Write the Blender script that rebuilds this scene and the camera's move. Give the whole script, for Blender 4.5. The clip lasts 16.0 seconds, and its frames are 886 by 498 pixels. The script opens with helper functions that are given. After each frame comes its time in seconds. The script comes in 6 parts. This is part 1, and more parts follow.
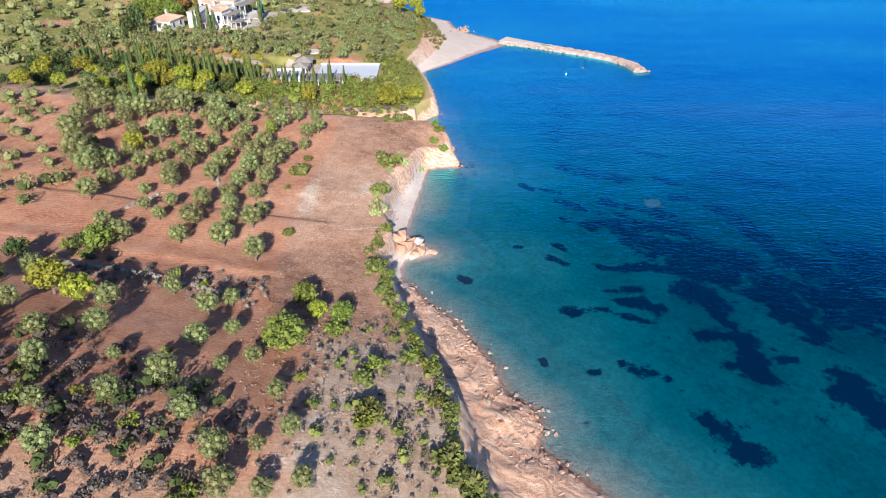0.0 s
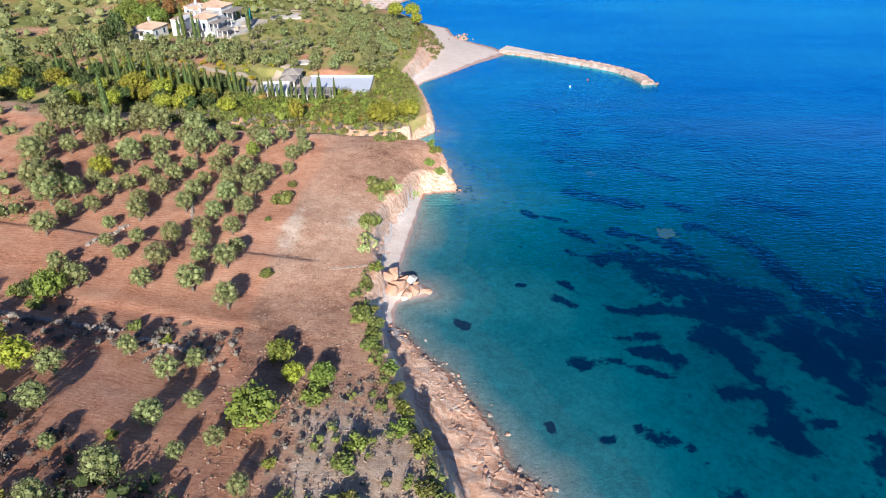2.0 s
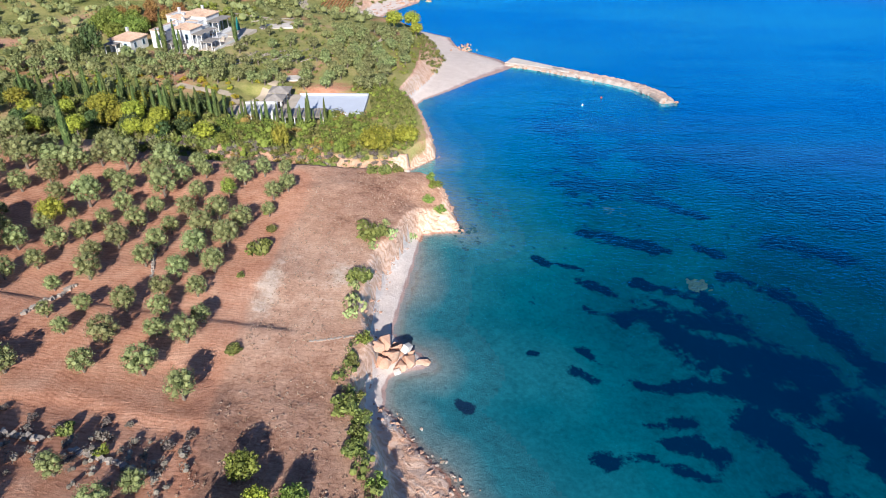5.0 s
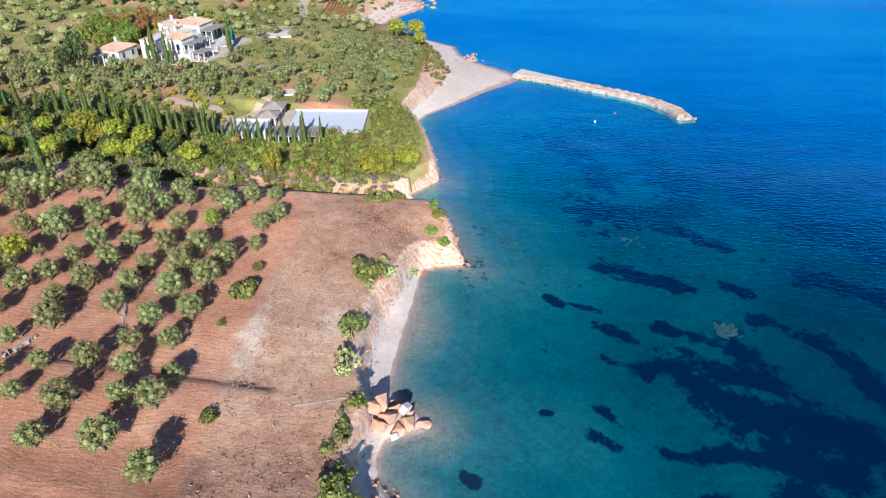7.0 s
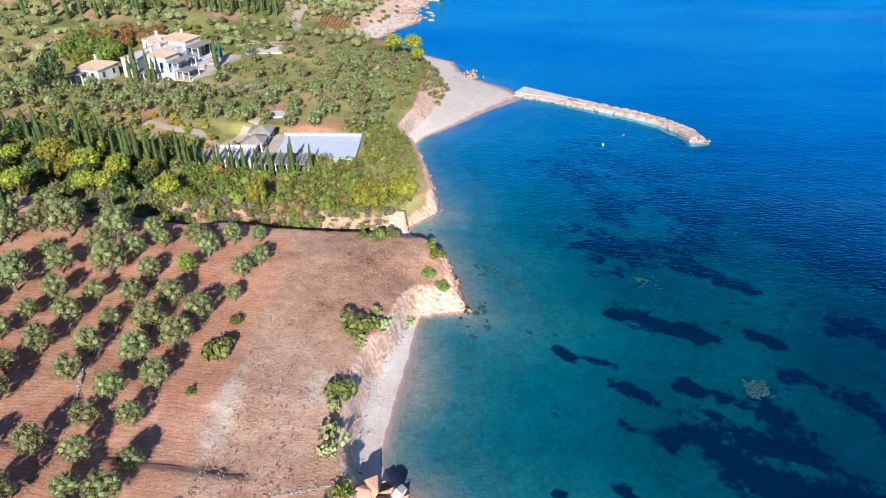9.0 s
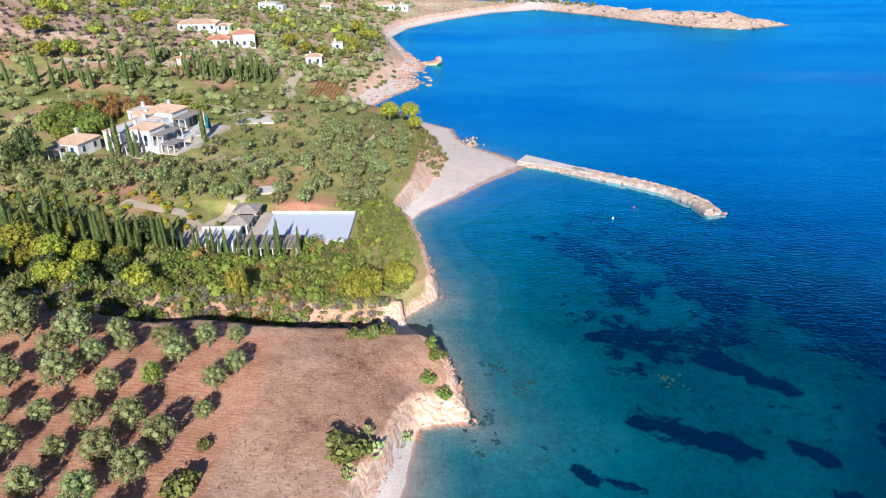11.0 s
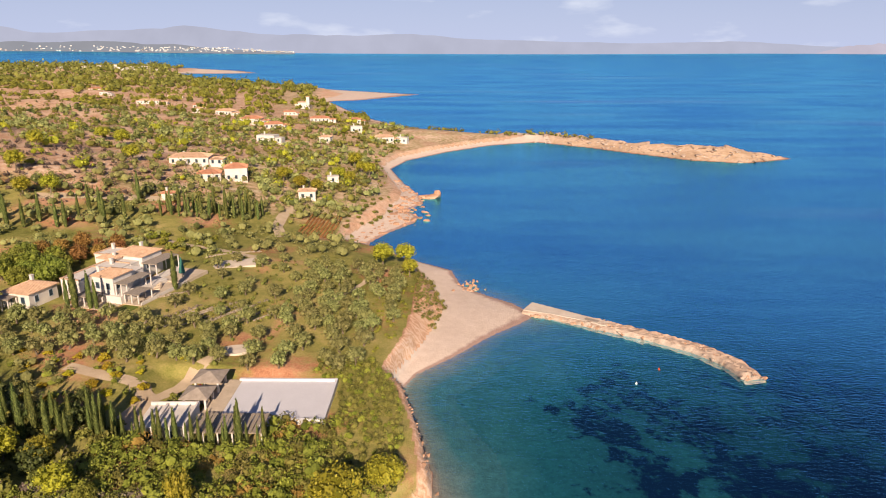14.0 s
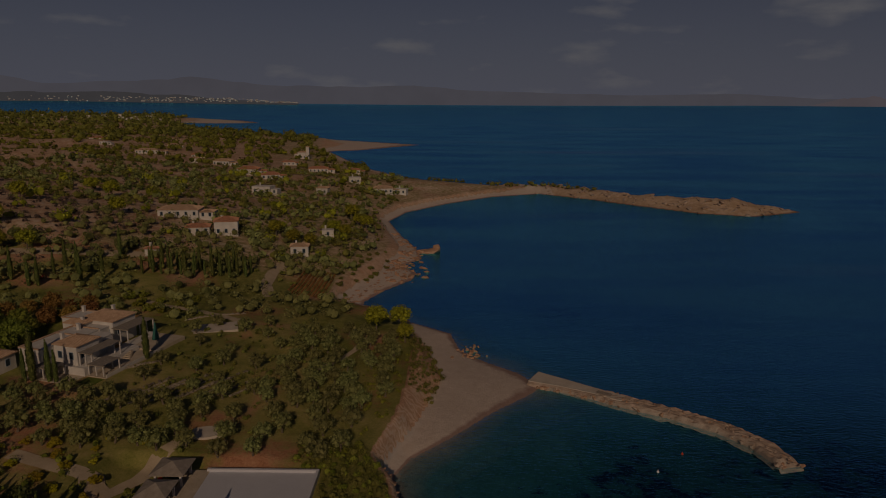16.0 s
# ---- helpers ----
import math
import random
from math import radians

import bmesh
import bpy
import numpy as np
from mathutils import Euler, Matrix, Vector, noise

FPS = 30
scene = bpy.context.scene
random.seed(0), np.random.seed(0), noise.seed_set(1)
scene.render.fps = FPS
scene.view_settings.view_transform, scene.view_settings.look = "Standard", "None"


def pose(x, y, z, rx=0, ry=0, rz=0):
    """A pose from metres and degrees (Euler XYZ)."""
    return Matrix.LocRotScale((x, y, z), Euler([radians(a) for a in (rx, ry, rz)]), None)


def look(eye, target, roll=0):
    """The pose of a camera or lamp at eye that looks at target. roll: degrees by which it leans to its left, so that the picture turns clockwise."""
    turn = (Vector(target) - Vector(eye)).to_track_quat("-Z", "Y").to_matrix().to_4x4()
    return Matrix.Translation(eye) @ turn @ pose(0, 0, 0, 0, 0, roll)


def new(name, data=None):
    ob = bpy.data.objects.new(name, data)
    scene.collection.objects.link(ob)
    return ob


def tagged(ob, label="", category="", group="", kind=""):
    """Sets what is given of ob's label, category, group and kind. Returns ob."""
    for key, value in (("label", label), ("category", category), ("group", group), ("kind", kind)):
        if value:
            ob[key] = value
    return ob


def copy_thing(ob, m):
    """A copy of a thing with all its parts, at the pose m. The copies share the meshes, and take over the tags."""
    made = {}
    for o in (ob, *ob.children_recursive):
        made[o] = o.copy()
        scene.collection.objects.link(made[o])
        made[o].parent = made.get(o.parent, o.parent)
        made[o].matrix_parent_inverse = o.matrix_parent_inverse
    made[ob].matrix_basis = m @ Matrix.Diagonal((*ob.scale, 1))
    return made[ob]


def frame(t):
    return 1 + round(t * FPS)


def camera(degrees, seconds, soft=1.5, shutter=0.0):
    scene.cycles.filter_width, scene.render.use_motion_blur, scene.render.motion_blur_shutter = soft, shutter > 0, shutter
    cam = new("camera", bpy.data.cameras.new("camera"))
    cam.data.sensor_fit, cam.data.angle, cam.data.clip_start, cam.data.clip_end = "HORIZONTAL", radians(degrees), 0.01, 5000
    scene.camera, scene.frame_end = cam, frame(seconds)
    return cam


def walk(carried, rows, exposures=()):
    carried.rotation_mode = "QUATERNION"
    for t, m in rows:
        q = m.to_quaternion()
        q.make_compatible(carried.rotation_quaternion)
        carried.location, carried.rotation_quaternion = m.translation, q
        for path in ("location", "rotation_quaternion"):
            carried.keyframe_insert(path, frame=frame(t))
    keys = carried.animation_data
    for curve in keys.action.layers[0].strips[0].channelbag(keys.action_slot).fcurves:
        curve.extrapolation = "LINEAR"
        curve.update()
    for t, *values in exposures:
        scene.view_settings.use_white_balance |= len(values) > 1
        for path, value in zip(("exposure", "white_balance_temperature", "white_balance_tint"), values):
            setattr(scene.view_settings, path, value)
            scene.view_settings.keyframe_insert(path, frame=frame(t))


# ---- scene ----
cam = camera(66.9, 16.0, soft=1.0)
PATH = [
    (0, (1.678, 4.347, 60.714), (1.669, 6.048, 59.66), -0.1),
    (0.5, (1.827, 7.345, 60.65), (1.819, 9.045, 59.597), -0.1),
    (1, (1.984, 10.393, 60.587), (1.976, 12.093, 59.533), -0.1),
    (1.5, (2.073, 13.406, 60.486), (2.066, 15.106, 59.432), -0.0),
    (2, (2.127, 16.318, 60.416), (2.122, 18.018, 59.363), 0.1),
    (2.5, (2.146, 19.184, 60.367), (2.142, 20.884, 59.313), 0.2),
    (3, (2.219, 22.019, 60.361), (2.215, 23.718, 59.307), 0.3),
    (3.5, (2.29, 24.89, 60.363), (2.286, 26.589, 59.307), 0.3),
    (4, (2.293, 27.736, 60.35), (2.29, 29.434, 59.292), 0.4),
    (6.3, (2.143, 40.663, 60.001), (2.12, 42.36, 58.942), 0.2),
    (6.5, (2.133, 41.766, 59.991), (2.112, 43.463, 58.933), 0.4),
    (7, (2.106, 44.474, 59.935), (2.086, 46.172, 58.879), 0.4),
    (7.5, (2.069, 47.208, 59.873), (2.051, 48.907, 58.818), 0.5),
    (8, (2.068, 49.988, 59.812), (2.05, 51.688, 58.759), 0.4),
    (8.5, (2.014, 52.797, 59.769), (1.997, 54.498, 58.717), 0.4),
    (10.8, (1.587, 66.726, 59.569), (1.573, 68.502, 58.65), -0.0),
    (11, (1.569, 67.995, 59.571), (1.554, 69.78, 58.669), -0.1),
    (11.5, (1.583, 71.221, 59.616), (1.568, 73.029, 58.76), -0.0),
    (12, (1.593, 74.484, 59.65), (1.579, 76.314, 58.842), 0.0),
    (12.5, (1.606, 77.721, 59.672), (1.593, 79.573, 58.918), 0.1),
    (13, (1.632, 80.957, 59.711), (1.619, 82.833, 59.017), 0.2),
    (13.5, (1.7, 84.165, 59.78), (1.687, 86.063, 59.147), 0.2),
    (14, (1.739, 87.351, 59.867), (1.726, 89.267, 59.296), 0.2),
    (14.5, (1.779, 90.473, 59.932), (1.766, 92.407, 59.424), 0.3),
    (15, (1.772, 93.543, 59.967), (1.759, 95.494, 59.524), 0.4),
    (15.5, (1.917, 96.643, 59.92), (1.902, 98.596, 59.487), 0.4),
    (16, (2.173, 99.829, 59.904), (2.157, 101.782, 59.471), 0.4),
]
EXPOSURE = [(0, 0.68, 6100, 9), (8.0, 0.66, 5850, 8), (11.0, 0.62, 5900, 9), (12.5, 0.56, 6500, 12), (13.5, 0.5, 8000, 17), (14.0, 0.38, 9100, 21), (14.5, 0.03, 9600, 23),
            (15.0, -0.7, 10200, 24), (15.5, -1.85, 10400, 25), (16.0, -2.92, 10400, 25)]
walk(cam, [(t, look(eye, target, roll)) for t, eye, target, roll in PATH], EXPOSURE)

# ---- world and sun ----
SUN_AZ, SUN_EL = radians(177), radians(27)
world = bpy.data.worlds.new("sky")
scene.world = world
world.use_nodes = True
wn, wl = world.node_tree.nodes, world.node_tree.links
sky = wn.new("ShaderNodeTexSky")
sky.sky_type, sky.sun_disc, sky.sun_elevation, sky.sun_rotation = "NISHITA", False, SUN_EL, SUN_AZ
sky.dust_density, sky.air_density, sky.ozone_density = 0.6, 1.0, 2.0
cloud_at = wn.new("ShaderNodeTexCoord")
cloud_map = wn.new("ShaderNodeMapping")
cloud_map.inputs["Scale"].default_value = (3.2, 3.2, 11.0)
cloud_noise = wn.new("ShaderNodeTexNoise")
cloud_noise.inputs["Scale"].default_value, cloud_noise.inputs["Detail"].default_value = 2.2, 6
cloud_ramp = wn.new("ShaderNodeValToRGB")
cloud_ramp.color_ramp.elements[0].position, cloud_ramp.color_ramp.elements[1].position = 0.57, 0.76
cloud_mix = wn.new("ShaderNodeMixRGB")
cloud_mix.inputs[2].default_value = (13.0, 17.5, 24.0, 1)
cloud_soft = wn.new("ShaderNodeMath")
cloud_soft.operation = "MULTIPLY"
cloud_soft.inputs[1].default_value = 0.75
wl.new(cloud_at.outputs["Generated"], cloud_map.inputs[0])
wl.new(cloud_map.outputs[0], cloud_noise.inputs[0])
wl.new(cloud_noise.outputs[0], cloud_ramp.inputs[0])
wl.new(cloud_ramp.outputs[0], cloud_soft.inputs[0])
wl.new(cloud_soft.outputs[0], cloud_mix.inputs[0])
sky_tint = wn.new("ShaderNodeMixRGB")
sky_tint.blend_type, sky_tint.inputs[0].default_value, sky_tint.inputs[2].default_value = "MULTIPLY", 1.0, (0.5, 0.76, 1.3, 1)
sky_up = wn.new("ShaderNodeSeparateXYZ")
sky_low = wn.new("ShaderNodeValToRGB")
sky_low.color_ramp.elements[0].position, sky_low.color_ramp.elements[0].color = 0.0, (0.85, 0.85, 0.85, 1)
sky_low.color_ramp.elements[1].position, sky_low.color_ramp.elements[1].color = 0.3, (0, 0, 0, 1)
sky_haze = wn.new("ShaderNodeMixRGB")
sky_haze.inputs[2].default_value = (8.6, 12.6, 22.0, 1)
wl.new(cloud_at.outputs["Generated"], sky_up.inputs[0])
wl.new(sky_up.outputs[2], sky_low.inputs[0])
wl.new(sky_low.outputs[0], sky_haze.inputs[0])
wl.new(sky.outputs[0], sky_tint.inputs[1])
wl.new(sky_tint.outputs[0], sky_haze.inputs[1])
wl.new(sky_haze.outputs[0], cloud_mix.inputs[1])
wl.new(cloud_mix.outputs[0], wn["Background"].inputs[0])
wn["Background"].inputs[1].default_value = 0.042
sun = new("sun", bpy.data.lights.new("sun", "SUN"))
sun.data.energy, sun.data.angle, sun.data.color = 5.0, radians(0.53), (1.0, 0.95, 0.87)
sun_from = Vector((math.sin(SUN_AZ) * math.cos(SUN_EL), math.cos(SUN_AZ) * math.cos(SUN_EL), math.sin(SUN_EL)))
sun.matrix_world = look(sun_from * 300 + Vector((0, 150, 0)), (0, 150, 0))

# ---- materials ----
def material(name, rough=0.8, metal=0.0):
    m = bpy.data.materials.new(name)
    m.use_nodes = True
    b = m.node_tree.nodes["Principled BSDF"]
    b.inputs["Roughness"].default_value, b.inputs["Metallic"].default_value = rough, metal
    b.inputs["Specular IOR Level"].default_value = 0.25
    return m, m.node_tree.nodes, m.node_tree.links, b


def noise_of(n, l, scale, detail=4, rough=0.55, where=None, stretch=None, kind="Object"):
    if where is None:
        where = n.new("ShaderNodeTexCoord").outputs[kind]
    if stretch:
        mp = n.new("ShaderNodeMapping")
        mp.inputs["Scale"].default_value = stretch
        l.new(where, mp.inputs[0])
        where = mp.outputs[0]
    t = n.new("ShaderNodeTexNoise")
    t.inputs["Scale"].default_value, t.inputs["Detail"].default_value, t.inputs["Roughness"].default_value = scale, detail, rough
    l.new(where, t.inputs[0])
    return t.outputs[0]


def ramp_of(n, l, value, stops):
    r = n.new("ShaderNodeValToRGB")
    e = r.color_ramp.elements
    while len(e) < len(stops):
        e.new(0.5)
    for el, (p, c) in zip(e, stops):
        el.position, el.color = p, (*c, 1) if len(c) == 3 else c
    l.new(value, r.inputs[0])
    return r.outputs[0]


def blend(n, l, fac, a, b, how="MIX"):
    m = n.new("ShaderNodeMixRGB")
    m.blend_type = how
    for socket, v in zip(m.inputs, (fac, a, b)):
        if isinstance(v, (int, float)):
            socket.default_value = v
        elif isinstance(v, tuple):
            socket.default_value = (*v, 1)
        else:
            l.new(v, socket)
    return m.outputs[0]


def calc(n, l, op, a, b=0.0, c=None):
    m = n.new("ShaderNodeMath")
    m.operation = op
    m.use_clamp = op in ("ADD", "MULTIPLY") and c == "clamp"
    for socket, v in zip(m.inputs, (a, b)):
        if isinstance(v, (int, float)):
            socket.default_value = v
        else:
            l.new(v, socket)
    return m.outputs[0]


def bump(n, l, b, height, strength, distance):
    k = n.new("ShaderNodeBump")
    k.inputs["Strength"].default_value, k.inputs["Distance"].default_value = strength, distance
    l.new(height, k.inputs["Height"])
    l.new(k.outputs[0], b.inputs["Normal"])


def mottled(name, dark, light, scale, rough=0.85, relief=0.03, fine=12.0):
    """A surface of two tones at two scales with relief."""
    m, n, l, b = material(name, rough)
    a, f = noise_of(n, l, scale), noise_of(n, l, scale * fine, 3)
    mixed = blend(n, l, 0.4, a, f)
    l.new(ramp_of(n, l, mixed, [(0.3, dark), (0.7, light)]), b.inputs["Base Color"])
    bump(n, l, b, f, 0.6, relief)
    return m


def leafy(name, dark, light, through_light=0.25):
    m, n, l, b = material(name, 0.6)
    geo, ob = n.new("ShaderNodeNewGeometry"), n.new("ShaderNodeObjectInfo")
    per_leaf = ramp_of(n, l, geo.outputs["Random Per Island"], [(0.0, dark), (1.0, light)])
    hsv = n.new("ShaderNodeHueSaturation")
    l.new(calc(n, l, "ADD", calc(n, l, "MULTIPLY", ob.outputs["Random"], 0.05), 0.475), hsv.inputs["Hue"])
    l.new(calc(n, l, "ADD", calc(n, l, "MULTIPLY", ob.outputs["Random"], 0.34), 0.83), hsv.inputs["Value"])
    l.new(per_leaf, hsv.inputs["Color"])
    l.new(hsv.outputs[0], b.inputs["Base Color"])
    t = n.new("ShaderNodeBsdfTranslucent")
    l.new(hsv.outputs[0], t.inputs[0])
    mx = n.new("ShaderNodeMixShader")
    mx.inputs[0].default_value = through_light
    l.new(b.outputs[0], mx.inputs[1]), l.new(t.outputs[0], mx.inputs[2])
    l.new(mx.outputs[0], n["Material Output"].inputs[0])
    return m


OLIVE = leafy("olive_leaves", (0.085, 0.097, 0.03), (0.36, 0.37, 0.145), 0.18)
PINE = leafy("pine_needles", (0.14, 0.145, 0.014), (0.44, 0.42, 0.055), 0.18)
GREEN = leafy("green_leaves", (0.088, 0.115, 0.02), (0.3, 0.34, 0.065), 0.22)
SHRUB = leafy("shrub_leaves", (0.08, 0.092, 0.022), (0.29, 0.29, 0.075), 0.2)
LIME = leafy("lime_leaves", (0.12, 0.14, 0.022), (0.33, 0.335, 0.06), 0.2)
CYPRESS = leafy("cypress_leaves", (0.06, 0.09, 0.025), (0.24, 0.28, 0.09), 0.1)
DARKLEAF = leafy("dark_leaves", (0.03, 0.05, 0.015), (0.1, 0.13, 0.04), 0.1)
GREYTWIG = leafy("dry_twigs", (0.1, 0.075, 0.06), (0.27, 0.22, 0.18), 0.05)
RUST = leafy("autumn_leaves", (0.2, 0.1, 0.03), (0.4, 0.24, 0.08))
YELLOW = leafy("yellow_leaves", (0.3, 0.26, 0.02), (0.55, 0.45, 0.05))
HEATH = leafy("heath_twigs", (0.06, 0.045, 0.04), (0.17, 0.13, 0.1), 0.05)
STRAW = leafy("dry_straw", (0.26, 0.17, 0.1), (0.52, 0.38, 0.26), 0.15)
REDLEAF = leafy("red_leaves", (0.3, 0.03, 0.02), (0.55, 0.08, 0.05))
PEAR = leafy("cactus_pads", (0.16, 0.2, 0.06), (0.4, 0.42, 0.16), 0.05)
BARK = mottled("bark", (0.1, 0.075, 0.055), (0.28, 0.22, 0.17), 3.0, 0.95, 0.04)
PLASTER = mottled("white_plaster", (0.52, 0.49, 0.46), (0.7, 0.67, 0.64), 0.5, 0.9, 0.004)
POOLWHITE = mottled("white_terrazzo", (0.56, 0.57, 0.62), (0.64, 0.65, 0.7), 0.35, 0.6, 0.002)
PAVING = mottled("beige_paving", (0.42, 0.34, 0.26), (0.62, 0.52, 0.42), 0.5, 0.9, 0.01)
TILE = mottled("terracotta_tile", (0.4, 0.24, 0.16), (0.66, 0.46, 0.33), 1.4, 0.85, 0.02)
TILE_RED = mottled("red_tile", (0.42, 0.17, 0.1), (0.58, 0.3, 0.2), 1.4, 0.85, 0.02)
SLATE = mottled("grey_roof_stone", (0.24, 0.2, 0.17), (0.42, 0.36, 0.31), 1.2, 0.9, 0.02)
REED = mottled("weathered_reed", (0.2, 0.17, 0.15), (0.4, 0.35, 0.3), 3.0, 0.9, 0.02)
TIMBER = mottled("grey_timber", (0.22, 0.18, 0.14), (0.4, 0.34, 0.28), 2.0, 0.85, 0.01)
STONE = mottled("pale_boulder", (0.3, 0.21, 0.16), (0.6, 0.46, 0.38), 0.7, 0.9, 0.06)
# reef stone with the water's tint and dimming put into its colour
SUNKEN = mottled("water_tinted_stone", (0.02, 0.06, 0.065), (0.06, 0.11, 0.11), 0.8, 1.0, 0.03)
ORANGE = mottled("orange_rock", (0.36, 0.18, 0.11), (0.64, 0.4, 0.28), 0.6, 0.9, 0.06)
CONCRETE = mottled("pale_concrete", (0.52, 0.44, 0.37), (0.7, 0.62, 0.54), 0.4, 0.9, 0.01)
TRACK = mottled("dirt_track", (0.45, 0.34, 0.24), (0.62, 0.5, 0.37), 0.4, 0.95, 0.02)
WALLSTONE = mottled("field_stone", (0.25, 0.2, 0.16), (0.5, 0.42, 0.35), 1.5, 0.95, 0.05)
GLASS = material("dark_glass", 0.08)[0]
GLASS.node_tree.nodes["Principled BSDF"].inputs["Base Color"].default_value = (0.03, 0.05, 0.07, 1)
GRASS = mottled("garden_grass", (0.06, 0.1, 0.015), (0.16, 0.2, 0.04), 1.2, 0.95, 0.03)
SHUTTER = material("blue_grey_shutter", 0.6)[0]
SHUTTER.node_tree.nodes["Principled BSDF"].inputs["Base Color"].default_value = (0.32, 0.4, 0.48, 1)
CANVAS = material("green_canvas", 0.8)[0]
CANVAS.node_tree.nodes["Principled BSDF"].inputs["Base Color"].default_value = (0.02, 0.14, 0.12, 1)
BUOY_RED = material("red_buoy_plastic", 0.4)[0]
BUOY_RED.node_tree.nodes["Principled BSDF"].inputs["Base Color"].default_value = (0.6, 0.08, 0.04, 1)
BUOY_WHITE = material("white_buoy_plastic", 0.4)[0]
BUOY_WHITE.node_tree.nodes["Principled BSDF"].inputs["Base Color"].default_value = (0.8, 0.8, 0.8, 1)


def water_tinted_bed(n, l):
    """Sand, stones and seagrass, with the water's dimming and blueing by depth put into their colour."""
    pos = n.new("ShaderNodeSeparateXYZ")
    l.new(n.new("ShaderNodeNewGeometry").outputs["Position"], pos.inputs[0])
    weed = n.new("ShaderNodeAttribute")
    weed.attribute_name = "weed"
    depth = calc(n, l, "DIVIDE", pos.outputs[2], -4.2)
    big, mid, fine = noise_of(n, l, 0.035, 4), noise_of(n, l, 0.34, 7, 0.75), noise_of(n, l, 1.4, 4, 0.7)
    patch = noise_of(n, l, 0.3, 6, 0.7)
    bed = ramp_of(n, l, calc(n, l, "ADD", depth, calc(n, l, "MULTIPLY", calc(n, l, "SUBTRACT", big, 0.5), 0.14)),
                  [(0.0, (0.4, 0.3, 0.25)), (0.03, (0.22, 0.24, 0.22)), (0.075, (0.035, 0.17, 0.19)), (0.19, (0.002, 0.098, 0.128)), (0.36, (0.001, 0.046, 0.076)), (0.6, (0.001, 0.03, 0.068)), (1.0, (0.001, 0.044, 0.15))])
    sandy = n.new("ShaderNodeAttribute")
    sandy.attribute_name = "sandy"
    # the bay's sand, with the brighter blue of its water in the colour
    bed = blend(n, l, sandy.outputs["Fac"], bed, blend(n, l, 0.7, bed, (0.002, 0.19, 0.44)))
    stony = ramp_of(n, l, blend(n, l, 0.5, mid, fine), [(0.35, (0.5, 0.52, 0.56)), (0.6, (1.15, 1.15, 1.15))])
    c = blend(n, l, 0.75, bed, stony, "MULTIPLY")
    k = calc(n, l, "ADD", weed.outputs["Fac"], calc(n, l, "MULTIPLY", calc(n, l, "SUBTRACT", blend(n, l, 0.4, patch, mid), 0.5), 4.4))
    mask = ramp_of(n, l, k, [(0.42, (0, 0, 0)), (0.72, (0.93, 0.93, 0.93))])
    return blend(n, l, mask, c, (0.001, 0.012, 0.046))


